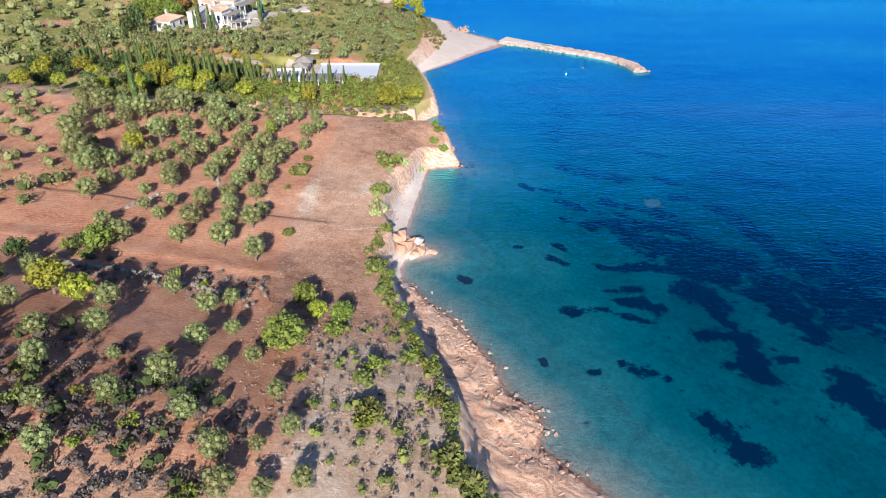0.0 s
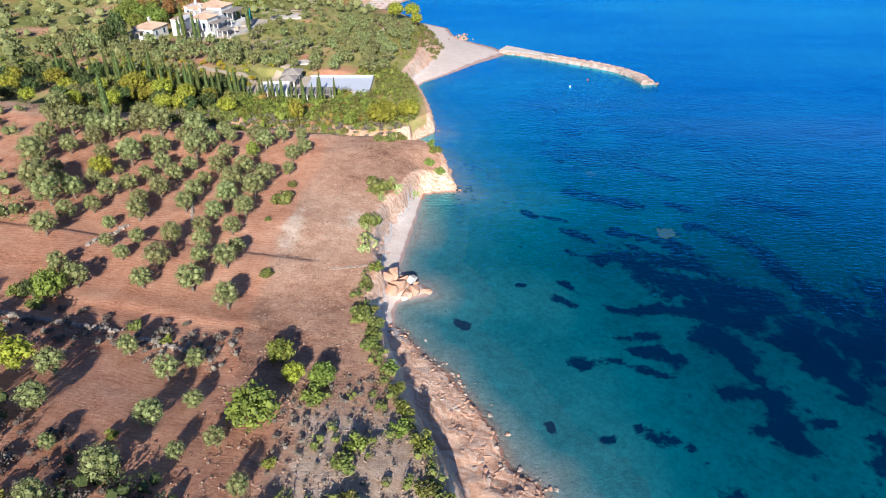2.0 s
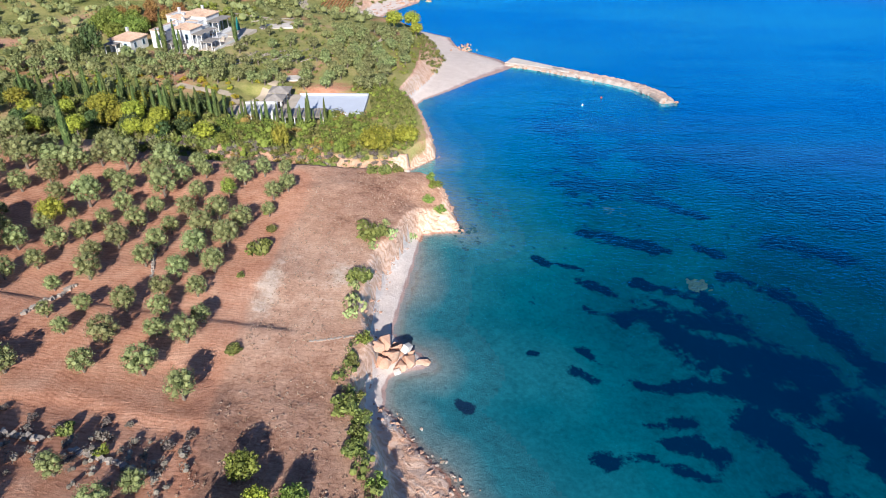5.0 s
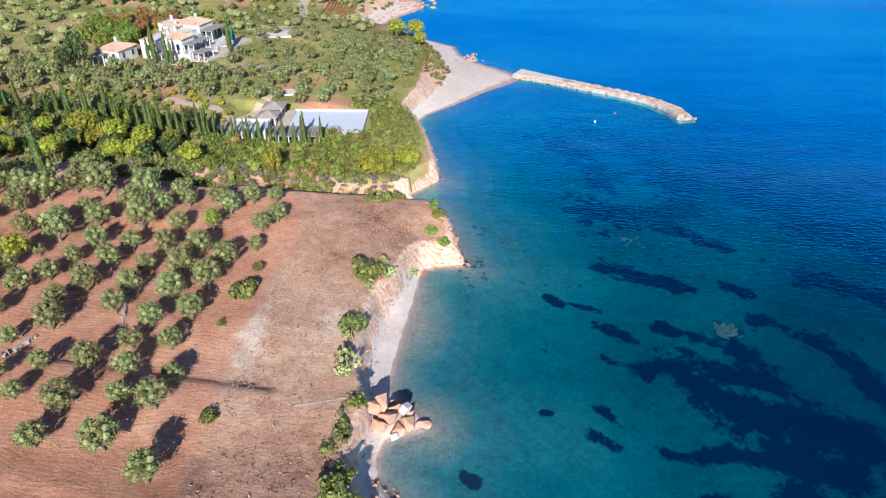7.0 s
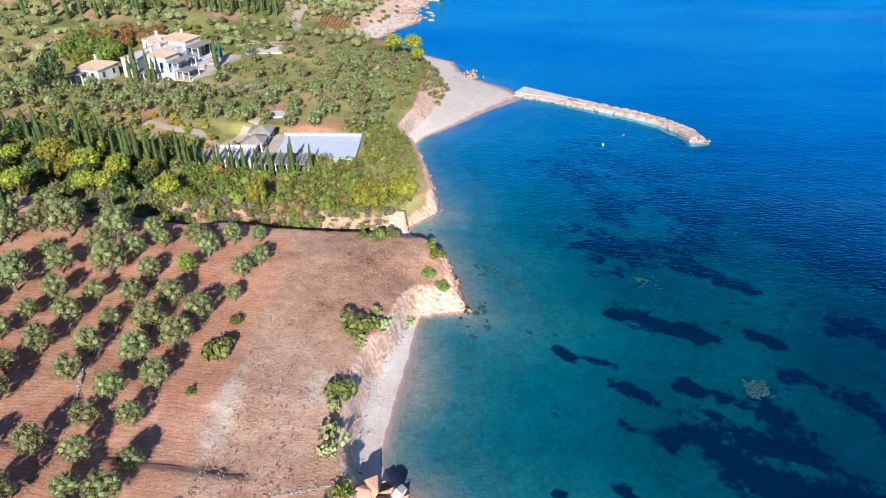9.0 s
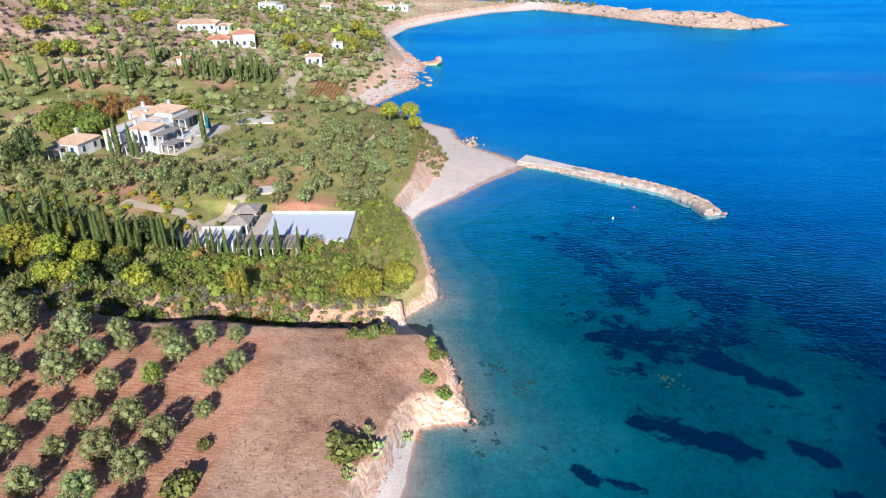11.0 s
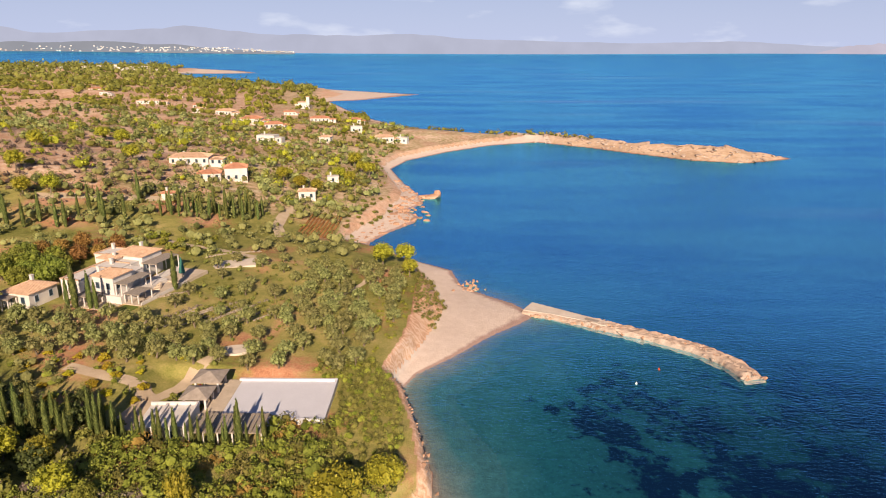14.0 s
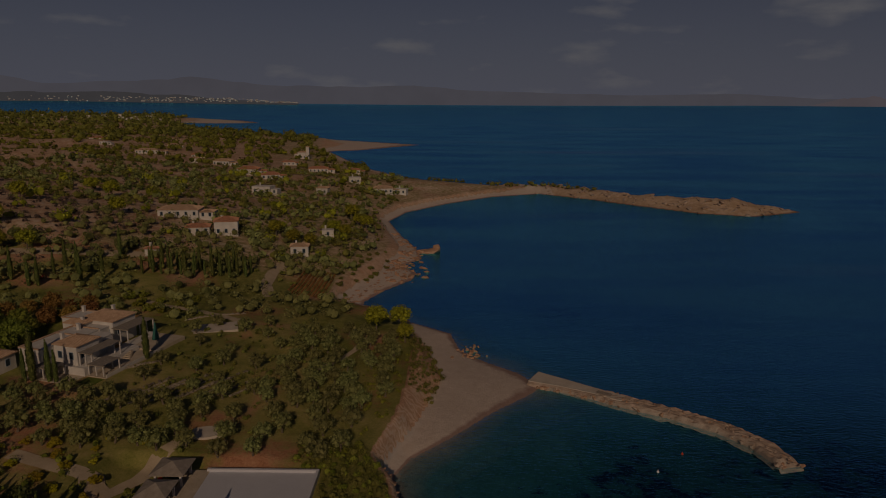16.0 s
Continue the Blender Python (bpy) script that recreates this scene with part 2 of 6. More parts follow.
def ground_material():
    m, n, l, b = material("earth", 0.95)
    zone, rocky = n.new("ShaderNodeAttribute"), n.new("ShaderNodeAttribute")
    zone.attribute_name, rocky.attribute_name = "zone", "rocky"
    sep = n.new("ShaderNodeSeparateColor")
    l.new(zone.outputs["Color"], sep.inputs[0])
    big, mid, fine = noise_of(n, l, 0.06, 5), noise_of(n, l, 0.45, 7, 0.72), noise_of(n, l, 2.6, 6, 0.8)
    grain = blend(n, l, 0.5, mid, fine)
    field = ramp_of(n, l, blend(n, l, 0.35, grain, big), [(0.37, (0.19, 0.085, 0.052)), (0.46, (0.43, 0.23, 0.145)), (0.55, (0.6, 0.36, 0.24)), (0.67, (0.78, 0.57, 0.43))])
    soil = ramp_of(n, l, blend(n, l, 0.25, grain, big), [(0.34, (0.22, 0.075, 0.042)), (0.47, (0.52, 0.235, 0.135)), (0.66, (0.74, 0.44, 0.295))])
    grass = ramp_of(n, l, blend(n, l, 0.45, grain, big), [(0.32, (0.055, 0.068, 0.014)), (0.44, (0.18, 0.19, 0.045)), (0.54, (0.34, 0.3, 0.1)), (0.66, (0.55, 0.38, 0.2))])
    sand = ramp_of(n, l, grain, [(0.3, (0.56, 0.435, 0.365)), (0.7, (0.76, 0.64, 0.565))])
    strata = n.new("ShaderNodeTexWave")
    strata.inputs["Scale"].default_value, strata.inputs["Distortion"].default_value, strata.inputs["Detail"].default_value = 0.35, 16.0, 5
    strata.bands_direction = "DIAGONAL"
    l.new(n.new("ShaderNodeTexCoord").outputs["Object"], strata.inputs[0])
    rock_mix = blend(n, l, 0.14, blend(n, l, 0.35, grain, big), strata.outputs["Fac"])
    rock = ramp_of(n, l, rock_mix, [(0.3, (0.3, 0.14, 0.085)), (0.42, (0.6, 0.33, 0.21)), (0.55, (0.74, 0.48, 0.34)), (0.72, (0.82, 0.65, 0.54))])
    pale = n.new("ShaderNodeAttribute")
    pale.attribute_name = "pale"
    bare = ramp_of(n, l, blend(n, l, 0.3, grain, big), [(0.3, (0.22, 0.13, 0.085)), (0.47, (0.52, 0.35, 0.24)), (0.64, (0.8, 0.63, 0.5))])

    def edged(v, lo=0.35, hi=0.6):
        s = calc(n, l, "ADD", v, calc(n, l, "MULTIPLY", calc(n, l, "SUBTRACT", mid, 0.5), 0.8))
        return ramp_of(n, l, s, [(lo, (0, 0, 0)), (hi, (1, 1, 1))])
    c = blend(n, l, edged(sep.outputs[0]), field, soil)
    c = blend(n, l, edged(sep.outputs[1]), c, grass)
    furrows = n.new("ShaderNodeTexWave")
    furrows.inputs["Scale"].default_value, furrows.inputs["Distortion"].default_value = 0.55, 30.0
    furrows.inputs["Detail"].default_value, furrows.inputs["Detail Scale"].default_value = 2, 0.2
    furrows.bands_direction = "Y"
    l.new(n.new("ShaderNodeTexCoord").outputs["Object"], furrows.inputs[0])
    tilled = n.new("ShaderNodeAttribute")
    tilled.attribute_name = "plough"
    lines = ramp_of(n, l, calc(n, l, "ADD", calc(n, l, "MULTIPLY", furrows.outputs["Fac"], 0.4), calc(n, l, "MULTIPLY", fine, 0.6)), [(0.2, (0.8, 0.76, 0.73)), (0.55, (1.04, 1.04, 1.04))])
    c = blend(n, l, tilled.outputs["Fac"], c, blend(n, l, 1.0, c, lines, "MULTIPLY"))
    c = blend(n, l, edged(pale.outputs["Fac"]), c, bare)
    c = blend(n, l, edged(rocky.outputs["Fac"]), c, rock)
    c = blend(n, l, edged(sep.outputs[2], 0.42, 0.55), c, sand)
    pos = n.new("ShaderNodeSeparateXYZ")
    l.new(n.new("ShaderNodeNewGeometry").outputs["Position"], pos.inputs[0])
    wet = ramp_of(n, l, calc(n, l, "ADD", pos.outputs[2], calc(n, l, "MULTIPLY", mid, 0.25)), [(0.28, (0.62, 0.5, 0.5)), (0.42, (1, 1, 1))])
    c = blend(n, l, 1.0, c, wet, "MULTIPLY")
    under = ramp_of(n, l, calc(n, l, "MULTIPLY", pos.outputs[2], -1.0), [(0.01, (0, 0, 0)), (0.12, (1, 1, 1))])
    l.new(blend(n, l, under, c, water_tinted_bed(n, l)), b.inputs["Base Color"])
    wave = n.new("ShaderNodeTexWave")
    wave.inputs["Scale"].default_value, wave.inputs["Distortion"].default_value = 0.8, 18.0
    wave.inputs["Detail"].default_value, wave.inputs["Detail Scale"].default_value = 2, 0.25
    wave.bands_direction = "Y"
    l.new(n.new("ShaderNodeTexCoord").outputs["Object"], wave.inputs[0])
    plough = n.new("ShaderNodeAttribute")
    plough.attribute_name = "plough"
    furrow = calc(n, l, "MULTIPLY", wave.outputs["Fac"], plough.outputs["Fac"])
    bump(n, l, b, calc(n, l, "ADD", calc(n, l, "MULTIPLY", calc(n, l, "MULTIPLY", furrow, mid), 0.05), calc(n, l, "ADD", grain, calc(n, l, "MULTIPLY", calc(n, l, "MULTIPLY", strata.outputs["Fac"], rocky.outputs["Fac"]), 0.12))), 1.0, 0.3)
    return m


def seabed_material():
    m, n, l, b = material("seabed", 1.0)
    l.new(water_tinted_bed(n, l), b.inputs["Base Color"])
    b.inputs["Specular IOR Level"].default_value = 0
    return m


def water_material():
    m, n, l, b = material("sea_water", 0.12)
    n.remove(b)
    gloss, clear, mx, fr = n.new("ShaderNodeBsdfGlossy"), n.new("ShaderNodeBsdfTransparent"), n.new("ShaderNodeMixShader"), n.new("ShaderNodeFresnel")
    fr.inputs["IOR"].default_value = 1.078
    gloss.inputs["Roughness"].default_value = 0.22
    gloss.inputs["Color"].default_value = (0.2, 0.66, 0.95, 1)
    drift = noise_of(n, l, 0.012, 4, 0.6, None, (0.5, 1.6, 1))
    lanes = ramp_of(n, l, noise_of(n, l, 0.0045, 5, 0.6, None, (0.35, 1.9, 1)), [(0.56, (0, 0, 0)), (0.7, (0.55, 0.55, 0.55))])
    tone = ramp_of(n, l, drift, [(0.35, (0.06, 0.58, 0.95)), (0.6, (0.11, 0.76, 1.0))])
    l.new(blend(n, l, lanes, tone, (0.42, 0.8, 1.0)), gloss.inputs["Color"])
    clear.inputs["Color"].default_value = (0.82, 0.96, 1.0, 1)
    at = n.new("ShaderNodeTexCoord").outputs["Object"]
    small = noise_of(n, l, 1.3, 3, 0.6, at, (0.55, 1.2, 1))
    wide = noise_of(n, l, 0.12, 3, 0.5, at, (0.7, 1.3, 1))
    k = n.new("ShaderNodeBump")
    k.inputs["Strength"].default_value, k.inputs["Distance"].default_value = 0.36, 0.35
    l.new(calc(n, l, "ADD", small, calc(n, l, "MULTIPLY", wide, 1.2)), k.inputs["Height"])
    l.new(k.outputs[0], gloss.inputs["Normal"]), l.new(k.outputs[0], fr.inputs["Normal"])
    l.new(fr.outputs[0], mx.inputs[0]), l.new(clear.outputs[0], mx.inputs[1]), l.new(gloss.outputs[0], mx.inputs[2])
    l.new(mx.outputs[0], n["Material Output"].inputs[0])
    return m


EARTH, SEABED, WATER = ground_material(), seabed_material(), water_material()
# ---- lie of the land: shore line, cliff edge, heights ----
SHORE_SOUTH = [(60, -60), (38, 10), (24.5, 40), (18.8, 51.9), (15.6, 55.1), (12.4, 58.5), (13.3, 61.8), (12.4, 64.8), (9.3, 67.1), (8.7, 69.6),
    (7.8, 72.9), (5.3, 77.6), (2.6, 82.5), (-0.8, 86.3), (-3.1, 90), (-5.2, 93), (-5.6, 96), (-4.9, 98.6), (-2.4, 99.6), (0.2, 100.4),
    (-1, 102.8), (-3.4, 104.6), (-5.2, 107.3), (-4.9, 112), (-4, 118), (-3.3, 124), (-2.6, 131), (-1.8, 134.6), (2.4, 135.6), (4.8, 135.6),
    (3.9, 139.3), (2.9, 145), (1, 149.5), (-0.9, 153), (-3, 156.5), (-6.5, 159.2), (-3.6, 163.2), (-0.2, 166.8), (-0.6, 172),
    (-2.3, 179), (-4.6, 189), (-6.6, 198)]
SHORE_NORTH = [(-4, 204), (3, 211.5), (11, 221.5), (19, 229.5), (22.5, 234), (18, 241.5), (13, 246), (7, 252), (5, 256), (3, 267), (-3, 272),
    (-12, 279), (-24, 293), (-18, 308), (-10, 321), (-9, 330), (-15, 341), (-8, 352), (-11, 370), (-19, 395), (-28, 433), (-21, 461), (1, 494),
    (30, 525), (62, 541), (91, 517), (113, 493), (141, 466), (166, 457), (200, 474), (186, 490), (172, 500), (152, 508), (125, 525), (99, 556),
    (62, 580), (32, 577), (-4, 590), (-21, 605), (-77, 709), (-141, 899), (-104, 920), (-67, 983), (-36, 1030), (-81, 1064), (-164, 1127)]
SHORE_FAR = [(-330, 1250), (-520, 1500), (-640, 1720), (-700, 1790), (-572, 1784), (-470, 1836), (-560, 2010), (-760, 2200), (-1500, 2500), (-4000, 2700),
    (-4000, -60)]
EDGE_SOUTH = [(0, -60), (2, 10), (3.6, 40), (4.6, 46), (3.8, 52), (2.4, 60.2), (1.7, 62.5), (-1.8, 69.1), (-3.8, 74.9), (-6.5, 85.7), (-8.6, 91.5),
    (-8, 96), (-7.4, 99), (-9.3, 105), (-9.3, 113), (-8.5, 120), (-5.9, 125.7), (-4.6, 131.5), (-2.6, 136), (1.4, 137.8), (2.0, 139.6), (0.4, 143), (-2.3, 147),
    (-5.5, 148), (-9, 151), (-9, 156.5), (-4, 158.6), (-1.2, 160), (-1.4, 166.4), (-3.3, 177.8), (-6.3, 189.2)]
EDGE_NORTH = [(-9.5, 196), (-8, 203), (-6.5, 210), (-5.5, 223), (-5, 249), (-9, 262), (-17, 275), (-33, 286), (-33, 301), (-28, 321), (-22, 345), (-21, 365),
    (-25, 385), (-34, 430), (-28, 466), (-6, 500), (24, 533), (48, 552), (20, 568), (-40, 606), (-90, 710), (-158, 900), (-190, 1130), (-350, 1270),
    (-540, 1510), (-720, 1800), (-780, 2180), (-1500, 2470), (-4000, 2650), (-4000, -60)]
SHORE = SHORE_SOUTH + SHORE_NORTH + SHORE_FAR
EDGE = EDGE_SOUTH + EDGE_NORTH
BASE_Y = [20, 45, 60, 75, 90, 110, 130, 147, 160, 175, 200, 230, 260, 310, 400, 520, 700, 1100, 2500]
BASE_Z = [8, 7.6, 7.2, 6.2, 5.6, 6.3, 5.9, 6.1, 4.6, 5.6, 5.6, 5.2, 4.6, 4.0, 3.5, 3, 3, 3, 3]
RISE_Y = [20, 50, 65, 80, 100, 125, 150, 180, 215, 240, 270, 310, 400, 520, 700, 1100, 2500]
RISE_M = [0.3, 0.28, 0.22, 0.15, 0.13, 0.1, 0.09, 0.055, 0.075, 0.09, 0.13, 0.2, 0.17, 0.12, 0.06, 0.03, 0.01]


def signed(px, py, poly):
    """Distance to a closed line, positive inside it."""
    best, inside = np.full(px.shape, 1e12), np.zeros(px.shape, bool)
    n = len(poly)
    for i in range(n):
        (ax, ay), (bx, by) = poly[i], poly[(i + 1) % n]
        dx, dy = bx - ax, by - ay
        u = np.clip(((px - ax) * dx + (py - ay) * dy) / (dx * dx + dy * dy), 0, 1)
        best = np.minimum(best, (px - ax - u * dx) ** 2 + (py - ay - u * dy) ** 2)
        cross = (ay > py) != (by > py)
        if dy:
            inside ^= cross & (px < ax + (py - ay) * dx / dy)
    return np.where(inside, 1, -1) * np.sqrt(best)


def ripple(x, y, size, seed):
    """Smooth waves of several directions, about -1 to 1."""
    r = np.random.RandomState(seed)
    out = np.zeros_like(x, dtype=float)
    for _ in range(9):
        a, k, p = r.uniform(0, 6.28), r.uniform(0.6, 1.7) * 6.28 / size, r.uniform(0, 6.28)
        out += np.sin(k * (x * np.cos(a) + y * np.sin(a)) + p + 1.3 * np.sin(0.37 * k * (x * np.sin(a) - y * np.cos(a))))
    return out / 4.5


def soft(v, a, b):
    u = np.clip((v - a) / (b - a), 0, 1)
    return u * u * (3 - 2 * u)


def land(x, y):
    """Height, distance from the shore, distance from the cliff edge (both positive inland), and the place between the two."""
    x, y = np.asarray(x, float), np.asarray(y, float)
    dw, dc = signed(x, y, SHORE), signed(x, y, EDGE)
    wob = 0.5 * ripple(x, y, 6, 1) + 0.3 * ripple(x, y, 2.4, 2) + 0.1 * np.abs(ripple(x + 0.5 * y, y, 1.5, 6))
    rock = np.clip(1 - np.abs(y - 65) / 30, 0, 1) ** 0.4 * (y < 94)
    head = np.maximum(soft(y, 134, 136) * (1 - soft(y, 148, 151)), soft(y, 158, 162) * (1 - soft(y, 190, 198)))
    din = np.maximum(dc, 0)
    base, rise = np.interp(y, BASE_Y, BASE_Z), np.interp(y, RISE_Y, RISE_M)
    z = base + rise * np.minimum(din, 400) * 110 / (110 + 0.25 * np.minimum(din, 400)) + 0.25 * ripple(x, y, 17, 3) * soft(din, 2, 12)
    z += 0.06 * ripple(x, y, 3, 4) + 4 * ripple(x, y, 120, 5) * soft(din, 60, 220) * (y > 200)
    z = 58 - np.log1p(np.exp(np.clip((58 - z) / 6, -20, 20))) * 6 + 0.0
    # terraces of the orchard
    z += 0.4 * soft(y + 0.12 * x + 0.6 * np.sin(0.4 * x), 78, 80) * soft(-x, 19, 22) * (1 - soft(y, 90, 130)) - 0.3 * soft(-x, 18, 22) * (1 - soft(y, 140, 147)) * soft(y, 80, 90)
    z -= 0.5 * soft(y + 0.05 * x, 98, 99) * soft(-x, 16, 18) * (1 - soft(y, 110, 140))
    # gully between the field and the garden
    gy = 148.0 + 0.03 * (x + 10) + 0.7 * np.sin(x * 0.35)
    z -= 4.2 * soft(y, gy, gy + 1.1) * (1 - soft(y, gy + 4.2, gy + 9.5)) * soft(x, -62, -24)
    z -= 2.4 * np.exp(-((x - 1) / 5.5) ** 2 - ((y - 137) / 5) ** 2)
    # levelled ground of the pool court and the villa
    flat = soft(x, -48.5, -46) * (1 - soft(x, -16, -13.5)) * soft(y, 168, 170.5) * (1 - soft(y, 190, 193))
    z = z * (1 - flat) + 5.75 * flat
    flat = soft(x, -94, -90) * (1 - soft(x, -60, -54)) * soft(y, 206, 210) * (1 - soft(y, 243, 248))
    z = z * (1 - flat) + 9.4 * flat
    u = np.clip(dw / np.maximum(dw + np.maximum(-dc, 0), 1e-6), 0, 1)
    uu = np.clip(u + 0.022 * wob * (u > 0.02) * (u < 0.98), 0, 1)
    beach = np.interp(uu, [0, 0.1, 0.66, 0.74, 0.9, 1], [0, 0.05, 0.2, 0.3, 0.85, 1])
    slab = np.interp(uu, [0, 0.06, 0.3, 0.6, 0.76, 0.9, 1], [0, 0.08, 0.16, 0.23, 0.3, 0.78, 1])
    bluff = np.interp(uu, [0, 0.08, 0.3, 0.6, 1], [0, 0.22, 0.5, 0.85, 1])
    prof = beach * (1 - rock) * (1 - head) + slab * rock + bluff * head
    far = soft(y, 262, 300)
    prof = prof * (1 - far) + far * np.interp(uu, [0, 0.2, 0.6, 1], [0, 0.12, 0.35, 1])
    shore_z = z * prof + wob * (0.5 * rock + 0.35 * head + 0.1 * far) * np.clip(u * 8, 0, 1) * np.clip((1 - u) * 5, 0, 1)
    cape = soft(x + 0.4 * (y - 500), 40, 80) * (y > 430) * (y < 620)
    hump = np.minimum(0.28 * dw, 3.2 + 2.6 * soft(x, 100, 150)) * (1 + 0.25 * ripple(x, y, 14, 7)) + 0.4 * ripple(x, y, 5, 8) * (dw > 2)
    shore_z = shore_z * (1 - cape) + np.maximum(hump, 0.2 * np.clip(dw, 0, 3)) * cape
    out = np.where(dc > 0, z, shore_z)
    deep = -np.interp(-dw, [0, 3, 10, 25, 60, 130, 300], [0.04, 0.18, 0.5, 0.96, 1.65, 2.7, 4.2]) * (1 + 0.15 * ripple(x, y, 26, 9))
    return np.where(dw > 0, out, np.minimum(deep, -0.04)), dw, dc, u


# ---- building blocks ----
def mesh_of(name, verts, faces, smooth=False):
    me = bpy.data.meshes.new(name)
    me.from_pydata(verts, [], faces)
    if smooth:
        me.polygons.foreach_set("use_smooth", [True] * len(me.polygons))
    me.update()
    return me


def part(name, data, mat, parent=None, label="", at=None):
    """Links a bmesh or mesh as one mesh object, under a thing or a part."""
    if isinstance(data, bmesh.types.BMesh):
        me = bpy.data.meshes.new(name)
        data.to_mesh(me)
        data.free()
        data = me
    if mat and not data.materials:
        data.materials.append(mat)
    ob = new(name, data)
    ob.parent = parent
    if at is not None:
        ob.matrix_basis = at
    if label:
        ob["label"] = label
    return ob


def thing(name, m, label, category, group=""):
    ob = new(name)
    ob.empty_display_size = 0.3
    ob.matrix_basis = m
    return tagged(ob, label, category, group)


def box(bm, x0, y0, z0, x1, y1, z1, bev=0.0):
    r = bmesh.ops.create_cube(bm, size=1, matrix=Matrix.LocRotScale(((x0 + x1) / 2, (y0 + y1) / 2, (z0 + z1) / 2), None, (x1 - x0, y1 - y0, z1 - z0)))
    if bev:
        edges = {e for v in r["verts"] for e in v.link_edges}
        bmesh.ops.bevel(bm, geom=list(edges), offset=bev, segments=1, affect="EDGES")
    return bm


def boxes(*rows, bev=0.0):
    bm = bmesh.new()
    for r in rows:
        box(bm, *r, bev=bev)
    return bm


# ---- ground and seabed: one sheet of land that dips under the sea ----
def steps(*spans):
    out = []
    for a, b, n in spans:
        out += list(np.linspace(a, b, n, endpoint=False))
    return np.array(out + [spans[-1][1]])


GX = steps((-4300, -1200, 16), (-1200, -400, 32), (-400, -150, 32), (-150, -30, 66), (-30, 22, 96), (22, 80, 44), (80, 240, 36), (240, 700, 20), (700, 4300, 14))
GY = steps((-400, 20, 16), (20, 44, 14), (44, 202, 250), (202, 276, 80), (276, 620, 108), (620, 1240, 50), (1240, 2600, 45), (2600, 4700, 10))
XX, YY = np.meshgrid(GX, GY)
ZZ, DW, DC, UU = land(XX.ravel(), YY.ravel())
XF, YF = XX.ravel(), YY.ravel()
nx, ny = len(GX), len(GY)
idx = np.arange(nx * ny).reshape(ny, nx)
QUADS = np.stack([idx[:-1, :-1], idx[:-1, 1:], idx[1:, 1:], idx[1:, :-1]], -1).reshape(-1, 4)
on_land = (ZZ[QUADS] > -0.5).any(1)


def sample(table, x, y):
    """A value of the grid at x, y."""
    i, j = min(max(int(np.searchsorted(GX, x)) - 1, 0), nx - 2), min(max(int(np.searchsorted(GY, y)) - 1, 0), ny - 2)
    u, v = (x - GX[i]) / (GX[i + 1] - GX[i]), (y - GY[j]) / (GY[j + 1] - GY[j])
    a, b, c, d = table[j * nx + i], table[j * nx + i + 1], table[(j + 1) * nx + i], table[(j + 1) * nx + i + 1]
    return float((a * (1 - u) + b * u) * (1 - v) + (c * (1 - u) + d * u) * v)


def ground_z(x, y):
    return sample(ZZ, x, y)

# seagrass meadows: the two ends of each stretch and half its width
WEED = [(48, 124, 55, 119, 2.0), (55, 119, 59, 108, 1.9), (59, 108, 61, 100, 2.4), (61, 100, 67, 95, 3.5), (33, 114, 44, 111, 3.0), (35, 108, 44, 102, 3.7), (43, 105, 52, 101, 3.6),
    (28, 98, 39, 98, 1.2), (41, 98, 47, 96, 2.6), (42, 120, 45, 111, 2.6), (41, 92, 43, 88, 2.3), (60, 92, 61, 86, 2.6), (50, 92, 52, 90, 1.2), (55, 97, 54, 86, 2.5), (54, 86, 56, 80, 2.1),
    (66, 90, 78, 74, 6.0), (72, 100, 92, 96, 6.0)]
WEED_SOUTH = [(42, 87, 44, 83, 0.8), (39, 81, 43, 80, 1.4), (44, 79, 44, 73, 2.2), (40, 74, 42, 74, 1.1), (26, 74, 28, 72, 0.9), (30, 72, 31, 71, 0.6), (48, 75, 49, 75, 0.7), (28, 91, 32, 92, 0.9),
    (29, 89, 34, 87, 1.3), (28, 85, 32, 83, 0.8), (24, 86, 26, 86, 0.8), (20, 86, 21, 85, 1.0), (4, 94, 5, 93, 0.7), (15, 74, 15, 73, 0.5), (21, 72, 22, 72, 0.5), (21, 105, 23, 102, 0.8), (34, 63, 38, 58, 1.6), (54, 70, 58, 62, 2.6)]
WEED_NORTH = [(28, 137, 38, 132, 1.9), (17, 128, 19, 126, 0.9), (24, 122, 28, 119, 1.0), (28, 114, 29, 111, 0.8), (70, 155, 93, 146, 6.0), (61, 136, 71, 130, 2.4), (33, 122, 40, 118, 1.3), (19, 127, 25, 125, 0.6),
    (23, 115, 25, 114, 0.8), (25, 157, 36, 158, 1.0), (42, 151, 50, 144, 1.3), (46, 133, 49, 130, 1.1), (71, 155, 77, 142, 4.1), (19, 101, 22, 99, 0.9), (14, 104, 15, 104, 0.5), (31, 290, 35, 291, 4)]


def stretch_of(x, y, ax, ay, bx, by):
    """Distance from a short straight stretch."""
    dx, dy = bx - ax, by - ay
    u = np.clip(((x - ax) * dx + (y - ay) * dy) / max(dx * dx + dy * dy, 1e-6), 0, 1)
    return np.hypot(x - ax - u * dx, y - ay - u * dy)


